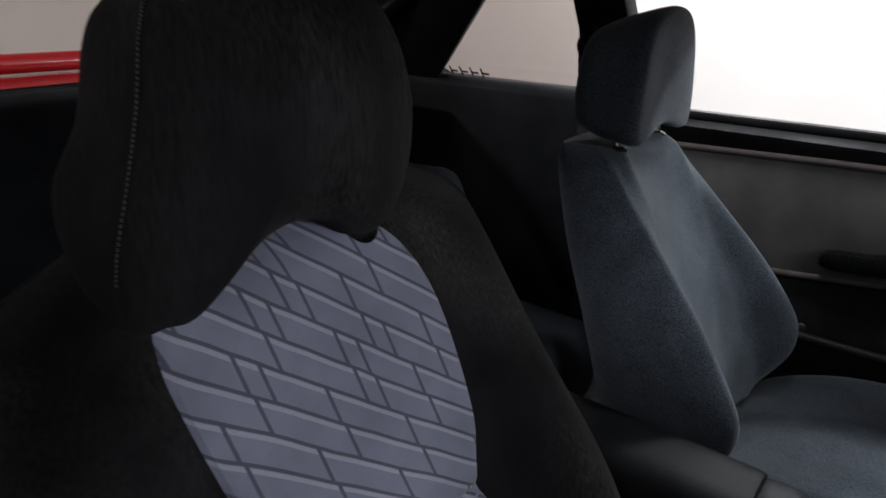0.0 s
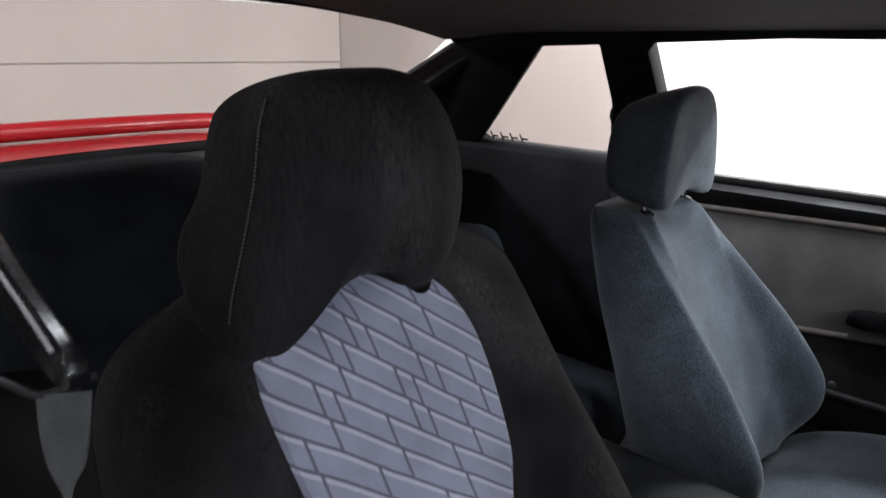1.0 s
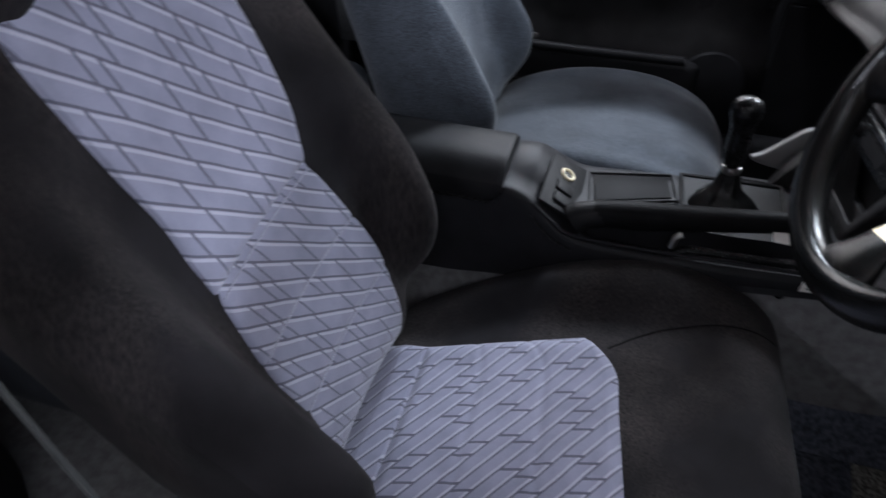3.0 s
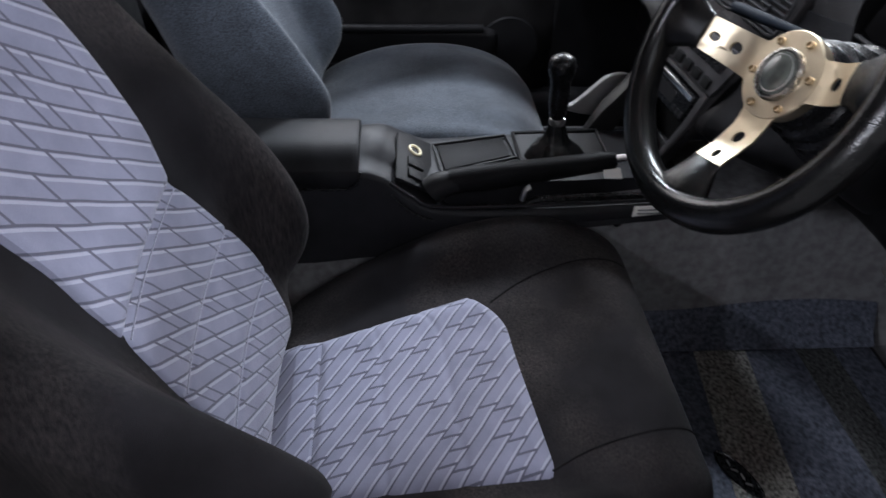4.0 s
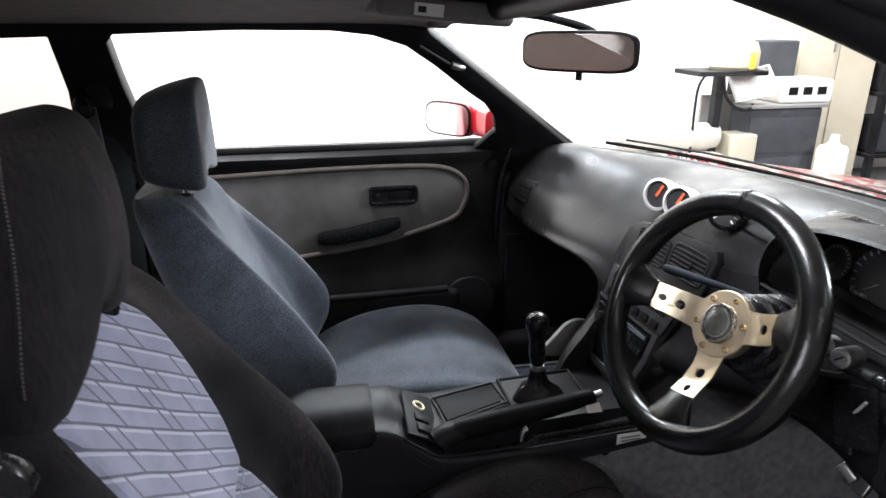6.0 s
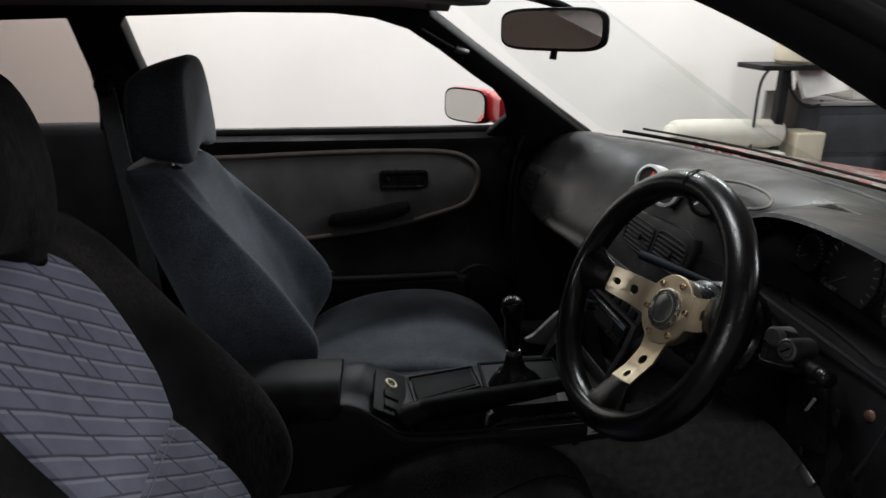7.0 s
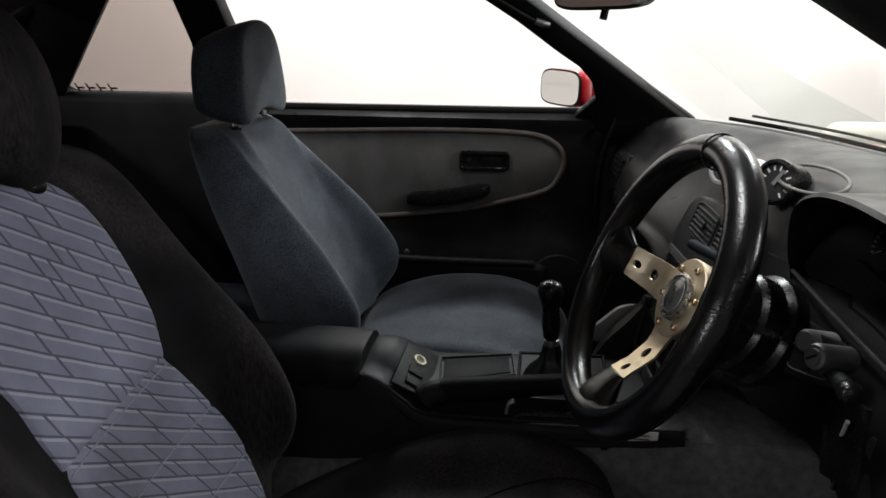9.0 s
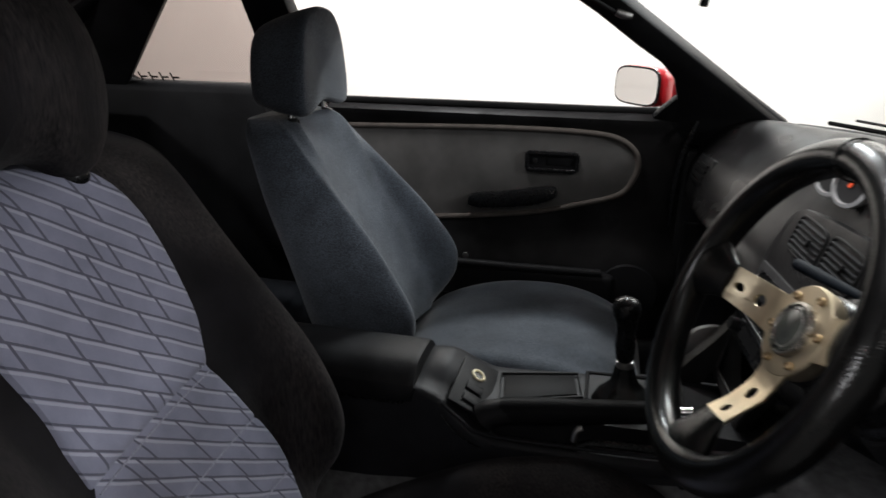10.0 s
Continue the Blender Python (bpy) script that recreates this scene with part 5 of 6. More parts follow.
for (gx, gy, gz), ring_mat in (((0.524, 0.112, 0.857), WHITEP), ((0.528, 0.042, 0.859), WHITEP), ((0.545, -0.080, 0.876), GLOSS)):
    gd = (-1, -0.45 if ring_mat is WHITEP else -0.75, 0.25)
    gm = axis_matrix((gx, gy, gz), gd, (0, -1, 0))
    gg = thing("boost_gauge", (gx, gy, gz), "small round dash gauge with orange needle" if ring_mat is WHITEP else "small round black dash gauge", "gauge", "added gauges")
    part("gauge_body", revolve([(0.024, -0.045), (0.029, -0.03), (0.030, 0.0), (0.033, 0.002), (0.033, 0.010), (0.028, 0.012), (0.027, 0.006), (0.0, 0.006)], gm), SATIN if ring_mat is WHITEP else ring_mat, gg, "satin silver body" if ring_mat is WHITEP else "")
    part("gauge_face", revolve([(0.026, 0.006), (0.026, 0.0075), (0.0, 0.0076)], gm), FACE, gg)
    part("needle", plate([(-0.003, -0.004), (0.003, -0.004), (0.004, 0.021), (-0.001, 0.021)], 0.001, gm @ Matrix.Translation((0, 0, 0.009)) @ Matrix.Rotation(-0.25, 4, "Z")), ORANGE if ring_mat is WHITEP else MARK, gg)
    if ring_mat is GLOSS:
        tick = bmesh.new()
        for k in range(11):
            a = radians(-45 + 27 * k)
            c, q = math.cos(a), math.sin(a)
            join(tick, plate([(c * 0.017 - q * 0.0012, q * 0.017 + c * 0.0012), (c * 0.024 - q * 0.0012, q * 0.024 + c * 0.0012), (c * 0.024 + q * 0.0012, q * 0.024 - c * 0.0012), (c * 0.017 + q * 0.0012, q * 0.017 - c * 0.0012)], 0.0006, gm @ Matrix.Translation((0, 0, 0.0078))))
        part("dial_marks", tick, WHITEP, gg)
    part("gauge_foot", rbox((0.02, 0.02, 0.04), (gx + 0.02, gy, gz - 0.035), r=0.004), PLASTIC, gg)
IVORYD = material("aged_ivory_plastic", (0.13, 0.12, 0.10), rough=0.65, var=0.1, bump=0.02)
ring = thing("dash_ring", (0.62, -0.10, 0.885), "ivory oval trim ring lying on the dash top", "trim ring")
part("hoop", tube([(0.578 + 0.036 * math.cos(a), -0.104 + 0.082 * math.sin(a), 0.889 + 0.008 * math.cos(a)) for a in [2 * math.pi * k / 16 for k in range(16)]], 0.0026, seg=10, closed=True), IVORYD, ring)

# ---- steering column and wheel ----
BLUEPL = material("blue_grey_plastic", (0.006, 0.008, 0.011), rough=0.6, var=0.1, bump=0.05, spec=0.06)
WC, WN = Vector((0.336, -0.343, 0.817)), Vector((-0.9046, -0.1327, 0.4049)).normalized()
WM = axis_matrix(WC, WN, (0, 1, 0))
if (WM.to_3x3() @ Vector((0, 1, 0))).z < 0:
    WM = axis_matrix(WC, WN, (0, 1, 0)) @ Matrix.Rotation(math.pi, 4, "Z")
col = thing("steering_column", (0.52, -0.335, 0.72), "black plastic steering column shroud with stalks and key barrel", "steering column")
part("shroud", loft([[WM @ Vector((w * abs(math.cos(a)) ** 0.6 * (1 if math.cos(a) > 0 else -1), w * 0.95 * abs(math.sin(a)) ** 0.6 * (1 if math.sin(a) > 0 else -1) - off, -d)) for a in [2 * math.pi * k / 32 for k in range(32)]]
                     for d, w, off in ((0.146, 0.040, 0.010), (0.150, 0.054, 0.014), (0.18, 0.060, 0.022), (0.24, 0.062, 0.032), (0.34, 0.066, 0.042))]), PLASTIC, col)
part("boss", revolve([(0.060, -0.160), (0.066, -0.157), (0.067, -0.140), (0.063, -0.136), (0.060, -0.134), (0.060, -0.112), (0.056, -0.109), (0.054, -0.107), (0.054, -0.088), (0.050, -0.085), (0.048, -0.083), (0.047, -0.062), (0.044, -0.058), (0.0, -0.058)], WM, seg=48), GLOSS, col, "stepped round black steering boss")
st = part("light_stalk", tube([(0.530, -0.36, 0.748), (0.515, -0.40, 0.757), (0.504, -0.45, 0.772), (0.498, -0.482, 0.780)], [0.006, 0.0065, 0.0085, 0.009], seg=14), PLASTIC, col, "black light stalk with pale symbols")
part("stalk_end", tube([(0.4985, -0.480, 0.7795), (0.496, -0.490, 0.782), (0.4945, -0.499, 0.7835), (0.494, -0.502, 0.784)], [0.0095, 0.0112, 0.0095, 0.004], seg=16), GLOSS, st)
for k, (a, b) in enumerate(((-0.408, 0.003), (-0.420, -0.003), (-0.422, 0.004), (-0.432, 0.002))):
    part("stalk_symbol", rbox((0.0012, 0.004, 0.0022), (0.5030, a - 0.01, 0.767 + b - (a + 0.42) * 0.30), r=0), MARK, st)
st2 = part("wiper_stalk", tube([(0.49, -0.26, 0.792), (0.47, -0.20, 0.790), (0.452, -0.13, 0.783), (0.440, -0.085, 0.779), (0.438, -0.078, 0.778)], [0.0045, 0.0055, 0.0075, 0.0078, 0.005], seg=14), BLUEPL, col, "dark blue-grey wiper stalk")
SF = axis_matrix((0.500, -0.392, 0.766), (-0.62, -0.74, 0.22), (0.74, -0.62, 0))
sface = part("shroud_face", plate(squircle(0.036, 0.026, 32, 0.4), 0.006, SF, bevel=0.003), PLASTIC, col, "grey-black flat shroud face")
part("slot", plate(squircle(0.021, 0.015, 32, 0.4), 0.002, SF @ Matrix.Translation((0.003, -0.003, 0.0055))), GLOSS, sface)
part("slot_rim", tube([SF @ Vector((0.003 + x, y - 0.003, 0.0075)) for x, y in squircle(0.021, 0.015, 32, 0.4)], 0.0008, seg=6, n=1, closed=True), SILVER, sface)
part("key_barrel", revolve([(0.014, -0.03), (0.0145, 0.008), (0.0125, 0.012), (0.009, 0.0125), (0.0085, 0.015), (0.0, 0.015)], axis_matrix((0.498, -0.426, 0.782), (-0.9, -0.35, 0.2)), seg=24), STEEL, col, "dull metal ignition key barrel")
part("key_slot", plate([(-0.001, -0.007), (0.001, -0.007), (0.001, 0.007), (-0.001, 0.007)], 0.001, axis_matrix((0.498, -0.426, 0.782), (-0.9, -0.35, 0.2)) @ Matrix.Translation((0, 0, 0.015))), GLOSS, col)
part("lock_cap", revolve([(0.012, -0.03), (0.0125, 0.006), (0.010, 0.010), (0.0, 0.011)], axis_matrix((0.498, -0.390, 0.782), (-0.9, -0.45, 0.25)), seg=24), SILVER, col, "pale grey lock cap")
part("hazard_switch", rbox((0.010, 0.008, 0.008), (0.527, -0.079, 0.739), r=0.002), ORANGE, col, "orange-red hazard switch")

wheel = thing("steering_wheel", tuple(WC), "deep-dish three-spoke steering wheel with black leather rim and champagne metal spokes", "steering wheel")
R, TR, DISH = 0.1612, 0.0182, 0.045
rp = []
bm = bmesh.new()
rings = []
NS = 96
for k in range(NS + 1):
    a = 2 * math.pi * k / NS
    c, s = math.cos(a), math.sin(a)
    ring = []
    for i in range(16):
        b = 2 * math.pi * i / 16
        rr = TR * (1 + 0.06 * math.cos(3 * b))
        ring.append(WM @ Vector((c * (R + rr * math.cos(b)), s * (R + rr * math.cos(b)), rr * 1.05 * math.sin(b))))
    rings.append(ring)
part("rim", loft(rings, cap=False), RIMLEATHER, wheel, "worn black leather rim")
part("rim_seam", tube([WM @ Vector((math.cos(a) * (R + 0.0193 * math.cos(b)), math.sin(a) * (R + 0.0193 * math.cos(b)), 0.0200 * math.sin(b))) for a, b in [(radians(97), 2 * math.pi * i / 12) for i in range(12)]], 0.0012, seg=6, closed=True), GLOSS, wheel)
HUB = WM @ Matrix.Translation((0, 0, -DISH))
for ang in (21, 187, -76):
    SM = WM @ Matrix.Rotation(radians(ang), 4, "Z")
    pr = [(0.036, -DISH), (0.060, -DISH + 0.001), (0.085, -DISH + 0.012), (0.107, -DISH + 0.030), (0.122, -DISH + 0.037)]
    w0, w1 = 0.021, 0.0185
    bm = bmesh.new()
    outline_l, outline_r = [], []
    n = len(pr)
    # flat sheet with two holes, then bent along the dish
    holes = [circle(0.0068, 20, 0.073, 0), circle(0.0050, 20, 0.097, 0)]
    pl = plate([(0.030, -0.030), (0.045, -0.022), (0.07, -w0), (0.126, -w1), (0.126, w1), (0.07, w0), (0.045, 0.022), (0.030, 0.030)], 0.003, None, holes)
    bmesh.ops.subdivide_edges(pl, edges=[e for e in pl.edges if e.calc_length() > 0.012], cuts=2)
    for v in pl.verts:
        h = float(np.interp(v.co.x, [p[0] for p in pr], [p[1] for p in pr]))
        v.co.z += h
    bmesh.ops.triangulate(pl, faces=pl.faces)
    bmesh.ops.transform(pl, matrix=SM, verts=pl.verts)
    part("spoke", pl, GOLD, wheel, "champagne metal spoke with two holes", sharp=30)
    boot = []
    for t, wy, hz in ((0.106, 0.0205, 0.006), (0.116, 0.023, 0.010), (0.131, 0.030, 0.015), (0.148, 0.040, 0.017), (0.158, 0.036, 0.012)):
        zc = float(np.interp(t, [0.104, 0.124, 0.158], [-DISH + 0.031, -0.010, 0.0]))
        boot.append([SM @ Vector((t, wy * math.cos(b), zc + hz * math.sin(b))) for b in [2 * math.pi * i / 20 for i in range(20)]])
    part("spoke_boot", loft(boot), LEATHER, wheel, "black leather spoke wrap")
part("hub_plate", revolve([(0.0, -0.016), (0.044, -0.016), (0.0455, -0.014), (0.0475, -0.003), (0.0478, 0.0025), (0.0465, 0.0042), (0.0285, 0.0046), (0.0280, 0.003), (0.0, 0.003)], HUB, seg=48), GOLD, wheel, "champagne metal hub ring")
BEZEL = material("dull_silver_bezel", (0.40, 0.38, 0.35), rough=0.28, metal=1.0, var=0.15, scale=30, bump=0.0)
hbn = part("horn_button", revolve([(0.0282, 0.002), (0.0282, 0.0085), (0.0268, 0.0105), (0.0248, 0.0108), (0.0236, 0.0092), (0.0232, 0.0070), (0.0, 0.0070)], HUB, seg=40), BEZEL, wheel, "dull silver horn button ring")
BUTTON = material("smoky_button", (0.060, 0.064, 0.056), rough=0.12, var=0.35, scale=60, bump=0.0, spec=0.6)
part("button_face", revolve([(0.0230, 0.0068), (0.0228, 0.0098), (0.0185, 0.0112), (0.010, 0.0121), (0.0, 0.0124)], HUB, seg=36), BUTTON, hbn, "smoky clear button face")
part("button_ring", tube([HUB @ Vector((0.0195 * math.cos(a), 0.0195 * math.sin(a), 0.0109)) for a in [2 * math.pi * k / 32 for k in range(32)]], 0.0007, seg=6, n=1, closed=True), STEEL, hbn, "thin metal ring")
BRASS = material("brass_bolt", (0.38, 0.29, 0.18), rough=0.35, metal=1.0, var=0.2, bump=0.0)
for k in range(6):
    a = radians(20 + 60 * k)
    part("hub_bolt", revolve([(0.0044, 0.003), (0.0044, 0.0072), (0.0034, 0.0082), (0.0022, 0.0080), (0.0021, 0.0058), (0.0, 0.0058)], HUB @ Matrix.Translation((0.0385 * math.cos(a), 0.0385 * math.sin(a), 0)), seg=14), BRASS, wheel, "brass-coloured hub bolt")

# ---- centre console ----
LIDVINYL = material("black_padded_vinyl", (0.0095, 0.0095, 0.0105), rough=0.5, var=0.3, scale=22, bump=0.25, bump_scale=500, spec=0.11)
CONSOLE = material("satin_charcoal_plastic", (0.0145, 0.0145, 0.0165), rough=0.46, var=0.25, scale=14, bump=0.2, bump_scale=900, spec=0.14)


def console_foot(x):
    """Height at which the console's sides end and the carpet begins."""
    return float(np.interp(x, [-0.42, -0.15, 0.0, 0.10, 0.20, 0.33, 0.46], [0.325, 0.340, 0.365, 0.398, 0.428, 0.440, 0.450]))


con = thing("centre_console", (0.05, 0, 0.17), "black plastic centre console with armrest box and switch panel", "console")
csec = [(-0.42, -0.088, 0.056, 0.505, 0.505), (-0.16, -0.090, 0.058, 0.510, 0.510), (-0.085, -0.092, 0.060, 0.514, 0.520), (-0.05, -0.096, 0.064, 0.508, 0.520), (-0.03, -0.098, 0.068, 0.497, 0.512), (0.00, -0.104, 0.074, 0.474, 0.494), (0.035, -0.112, 0.082, 0.458, 0.480), (0.12, -0.120, 0.092, 0.458, 0.479),
        (0.25, -0.122, 0.104, 0.462, 0.479), (0.36, -0.118, 0.108, 0.466, 0.482), (0.46, -0.112, 0.110, 0.466, 0.478)]
rings = []
for x, yr, yl, zr, zl in cr(csec, 6):
    r = 0.010
    dp = min(1.0, max(0.0, (x - 0.035) / 0.03))
    zb = console_foot(x)
    ring = [(x, yr - 0.010, zb), (x, yr - 0.007, zb + 0.010), (x, yr - 0.001, zr - 0.03), (x, yr + 0.001, zr - r), (x, yr + r * 0.35, zr - r * 0.3), (x, yr + r, zr),
            (x, yr + 0.018, zr - 0.036 * dp), (x, yr + 0.054, zr + (zl - zr) * 0.3 - 0.036 * dp), (x, yr + 0.062, zl), (x, yl - 0.03, zl + 0.001), (x, yl - r, zl), (x, yl - r * 0.35, zl - r * 0.3), (x, yl - 0.001, zl - r), (x, yl + 0.001, zl - 0.03), (x, yl + 0.007, zb + 0.010), (x, yl + 0.010, zb)]
    rings.append(ring)
part("console_body", loft(rings), CONSOLE, con, "satin charcoal plastic", sharp=60)
lid_rings = []
for x, f in ((-0.408, 0.90), (-0.404, 0.97), (-0.396, 1.0), (-0.30, 1.0), (-0.20, 1.0), (-0.095, 1.0), (-0.087, 0.985), (-0.0835, 0.95)):
    top = [(-0.017 + 0.0755 * f * math.sin(k / 12 * math.pi / 2), 0.519 + (0.030 * (1 - abs(math.sin(k / 12 * math.pi / 2)) ** 3.5)) * f) for k in range(-12, 13)]
    lid_rings.append([(x, y, z) for y, z in top] + [(x, 0.058, 0.50), (x, 0.056, 0.490), (x, -0.092, 0.490), (x, -0.0935, 0.50)])
lid = part("armrest_lid", loft(lid_rings), LIDVINYL, con, "black padded armrest lid")
part("lid_seam", tube([(-0.41, -0.0935, 0.487), (-0.13, -0.0945, 0.487), (-0.10, -0.0955, 0.490), (-0.086, -0.0945, 0.502), (-0.080, -0.090, 0.516)], 0.0020, seg=6), GLOSS, lid)
CP = axis_matrix((0.001, -0.018, 0.4915), (0.62, -0.13, 1), (1, 0, 0))
sw = part("switch_panel", plate([(-0.036, -0.070), (0.036, -0.066), (0.036, 0.062), (-0.030, 0.050)], 0.006, CP @ Matrix.Translation((0, 0, 0.002)), bevel=0.002), PLASTIC, con, "black switch panel")
part("socket_ring", tube([CP @ Vector((0.002 + 0.0105 * math.cos(a), 0.019 + 0.0105 * math.sin(a), 0.0090)) for a in [2 * math.pi * k / 24 for k in range(24)]], 0.0027, seg=10, n=1, closed=True), IVORY, sw, "ivory ring round the lighter socket")
part("socket_core", revolve([(0.0085, 0.0), (0.0085, 0.0015), (0.0, 0.0015)], CP @ Matrix.Translation((0.002, 0.019, 0.007)), seg=20), GLOSS, sw)
for sy in (-0.016, -0.044):
    part("switch", plate([(-0.014, sy - 0.011), (0.016, sy - 0.012), (0.016, sy + 0.010), (-0.014, sy + 0.010)], 0.006, CP @ Matrix.Translation((0, 0, 0.007)), bevel=0.002), PLASTIC, sw)
part("tray_lid", plate([(0.056, -0.036), (0.174, 0.010), (0.165, 0.070), (0.047, 0.040)], 0.004, Matrix.Translation((0, 0, 0.4815)), bevel=0.002), ARMREST, con, "black rubber tray mat")
part("tray_rim", tube([(0.050, -0.044, 0.484), (0.182, 0.004, 0.484), (0.172, 0.078, 0.484), (0.040, 0.045, 0.484)], 0.003, seg=6, closed=True, smooth=False), PLASTIC, con)
part("shifter_surround", tube([(0.188, -0.020, 0.483), (0.345, -0.005, 0.483), (0.345, 0.096, 0.483), (0.188, 0.086, 0.483)], 0.005, seg=8, closed=True, smooth=False), PLASTIC, con)
part("shifter_well", rbox((0.150, 0.095, 0.004), (0.266, 0.040, 0.4820), r=0.001, seg=1), PLASTIC, con)
part("trough_rim", tube([(-0.035, -0.094, 0.499), (0.0, -0.100, 0.476), (0.04, -0.108, 0.462), (0.20, -0.111, 0.466), (0.40, -0.106, 0.472)], 0.0032, seg=8), CONSOLE, con)
part("trough_floor", plate([(0.060, -0.100), (0.060, -0.068), (0.40, -0.060), (0.40, -0.098)], 0.003, Matrix.Translation((0, 0, 0.4345)), bevel=0.001), GLOSS, con, "glossy black trough floor")
part("trough_ramp", tube([(0.17, -0.106, 0.455), (0.19, -0.106, 0.470), (0.215, -0.106, 0.476), (0.33, -0.103, 0.478), (0.40, -0.101, 0.480)], 0.006, seg=8), GLOSS, con)
part("side_groove", tube([(-0.032, -0.099, 0.480), (-0.02, -0.103, 0.466), (0.004, -0.109, 0.449), (0.035, -0.116, 0.440)], 0.0016, seg=6), GLOSS, con)
part("side_screw", revolve([(0.008, 0), (0.007, 0.003), (0.0, 0.004)], axis_matrix((0.335, -0.124, 0.44), (0, -1, 0.05)), seg=14), GLOSS, con)
stick = solid("paper_label", rbox((0.060, 0.002, 0.028), (0.388, -0.1195, 0.456), r=0.0005, seg=1, rot=Euler((0, 0, 0.04)).to_matrix()), WHITEP, "white paper label stuck on the console side", "label")
for k in range(3):
    part("print_line", rbox((0.040, 0.0012, 0.0025), (0.385, -0.1212, 0.463 - 0.007 * k), r=0, rot=Euler((0, 0, 0.04)).to_matrix()), MARK, stick)

gear = thing("gear_lever", (0.245, 0.008, 0.475), "gear lever with glossy black knob and leather gaiter", "gear lever")
part("gaiter", loft([[(0.250 + w * 1.15 * math.cos(a) * (1 + 0.06 * math.cos(6 * a)) - lx, 0.008 + w * math.sin(a) * (1 + 0.06 * math.cos(6 * a)), z) for a in [2 * math.pi * k / 36 for k in range(36)]]
                     for z, w, lx in ((0.480, 0.046, 0.0), (0.492, 0.042, 0.0), (0.505, 0.034, 0.002), (0.512, 0.026, 0.003), (0.520, 0.019, 0.004), (0.535, 0.015, 0.005), (0.550, 0.012, 0.006))]), LEATHER, gear)
part("shift_collar", revolve([(0.013, 0), (0.014, 0.004), (0.013, 0.010), (0.009, 0.012)], axis_matrix((0.244, 0.007, 0.549), (-0.06, 0, 1)), seg=20), STEEL, gear, "worn metal collar")
part("shift_knob", revolve([(0.010, 0.0), (0.014, 0.006), (0.0165, 0.03), (0.0155, 0.055), (0.017, 0.070), (0.0215, 0.084), (0.0225, 0.094), (0.019, 0.105), (0.010, 0.111), (0.0, 0.112)], axis_matrix((0.243, 0.007, 0.558), (-0.06, 0, 1)), seg=28), GLOSS, gear, "glossy black gear knob")

hbk = thing("handbrake", (0.06, -0.08, 0.475), "black handbrake lever lying down beside the tray", "handbrake")
part("lever", tube([(0.06, -0.078, 0.492), (0.12, -0.079, 0.500), (0.20, -0.078, 0.511), (0.29, -0.076, 0.524), (0.325, -0.075, 0.529)], [0.019, 0.0215, 0.0190, 0.0165, 0.014], seg=18), ARMREST, hbk)
part("lever_boot", tube([(0.032, -0.080, 0.474), (0.045, -0.079, 0.484), (0.075, -0.079, 0.493)], [0.024, 0.022, 0.019], seg=16), PLASTIC, hbk)
part("release_button", tube([(0.325, -0.075, 0.529), (0.342, -0.074, 0.532)], 0.008, seg=14), CHROME, hbk, "chrome release button")
tag = solid("white_tag", rbox((0.030, 0.020, 0.003), (0.320, -0.092, 0.515), r=0.001, seg=1, rot=Euler((0.5, 0.1, 0.1)).to_matrix()), WHITEP, "small white tag below the handbrake tip", "tag")
part("pull_catch", tube([(0.175, -0.112, 0.478), (0.178, -0.112, 0.496), (0.186, -0.111, 0.502)], 0.005, seg=8), STEEL, con)

# ---- floor, tunnel and mats ----
tun = []
for x in np.linspace(-0.95, 0.955, 40):
    f = console_foot(x) + 0.004
    w = 0.118 if x > 0.1 else 0.098
    tun.append([(x, -0.175, 0.163), (x, -0.150, 0.20), (x, -w - 0.014, f - 0.05), (x, -w + 0.006, f), (x, -w + 0.03, f + 0.012), (x, w - 0.03, f + 0.012), (x, w - 0.006, f), (x, w + 0.014, f - 0.05), (x, 0.150, 0.20), (x, 0.175, 0.163)])
solid("carpet_tunnel", loft(tun), CARPET, "grey carpet over the transmission tunnel", "carpet", kind="structure")
solid("carpet_floor", rbox((1.95, 1.42, 0.012), (-0.02, 0, 0.166), r=0.003, seg=1), CARPET, "grey carpet on the car floor", "carpet", kind="structure")


def floor_mat(name, x0, x1, y0, y1, label):
    mt = thing(name, ((x0 + x1) / 2, (y0 + y1) / 2, 0.172), label, "floor mat", "floor mats")
    part("mat_top", rbox((x1 - x0, y1 - y0, 0.014), ((x0 + x1) / 2, (y0 + y1) / 2, 0.180), r=0.006, seg=2), MATBLUE, mt)
    part("edging", tube([(x0, y0, 0.181), (x1, y0, 0.181), (x1, y1, 0.181), (x0, y1, 0.181)], 0.008, seg=8, closed=True, smooth=False), PLASTIC, mt)
    return mt


MATFAINT = material("faint_mat_stripe", (0.05, 0.052, 0.052), rough=1.0, var=0.6, scale=170, bump=1.0, bump_scale=330, spec=0.1, dist=0.004)
mt = floor_mat("floor_mat", 0.28, 0.86, -0.64, -0.17, "blue-grey tufted car mat with a pale stripe pattern")
part("stripe", rbox((0.098, 0.33, 0.006), (0.545, -0.335, 0.1865), r=0.002, seg=1, rot=Euler((0, 0, -0.13)).to_matrix()), MATGREY, mt, "pale grey tufted stripe")
part("stripe", rbox((0.07, 0.33, 0.005), (0.745, -0.34, 0.1865), r=0.002, seg=1), MATFAINT, mt, "faint worn tufted stripe")
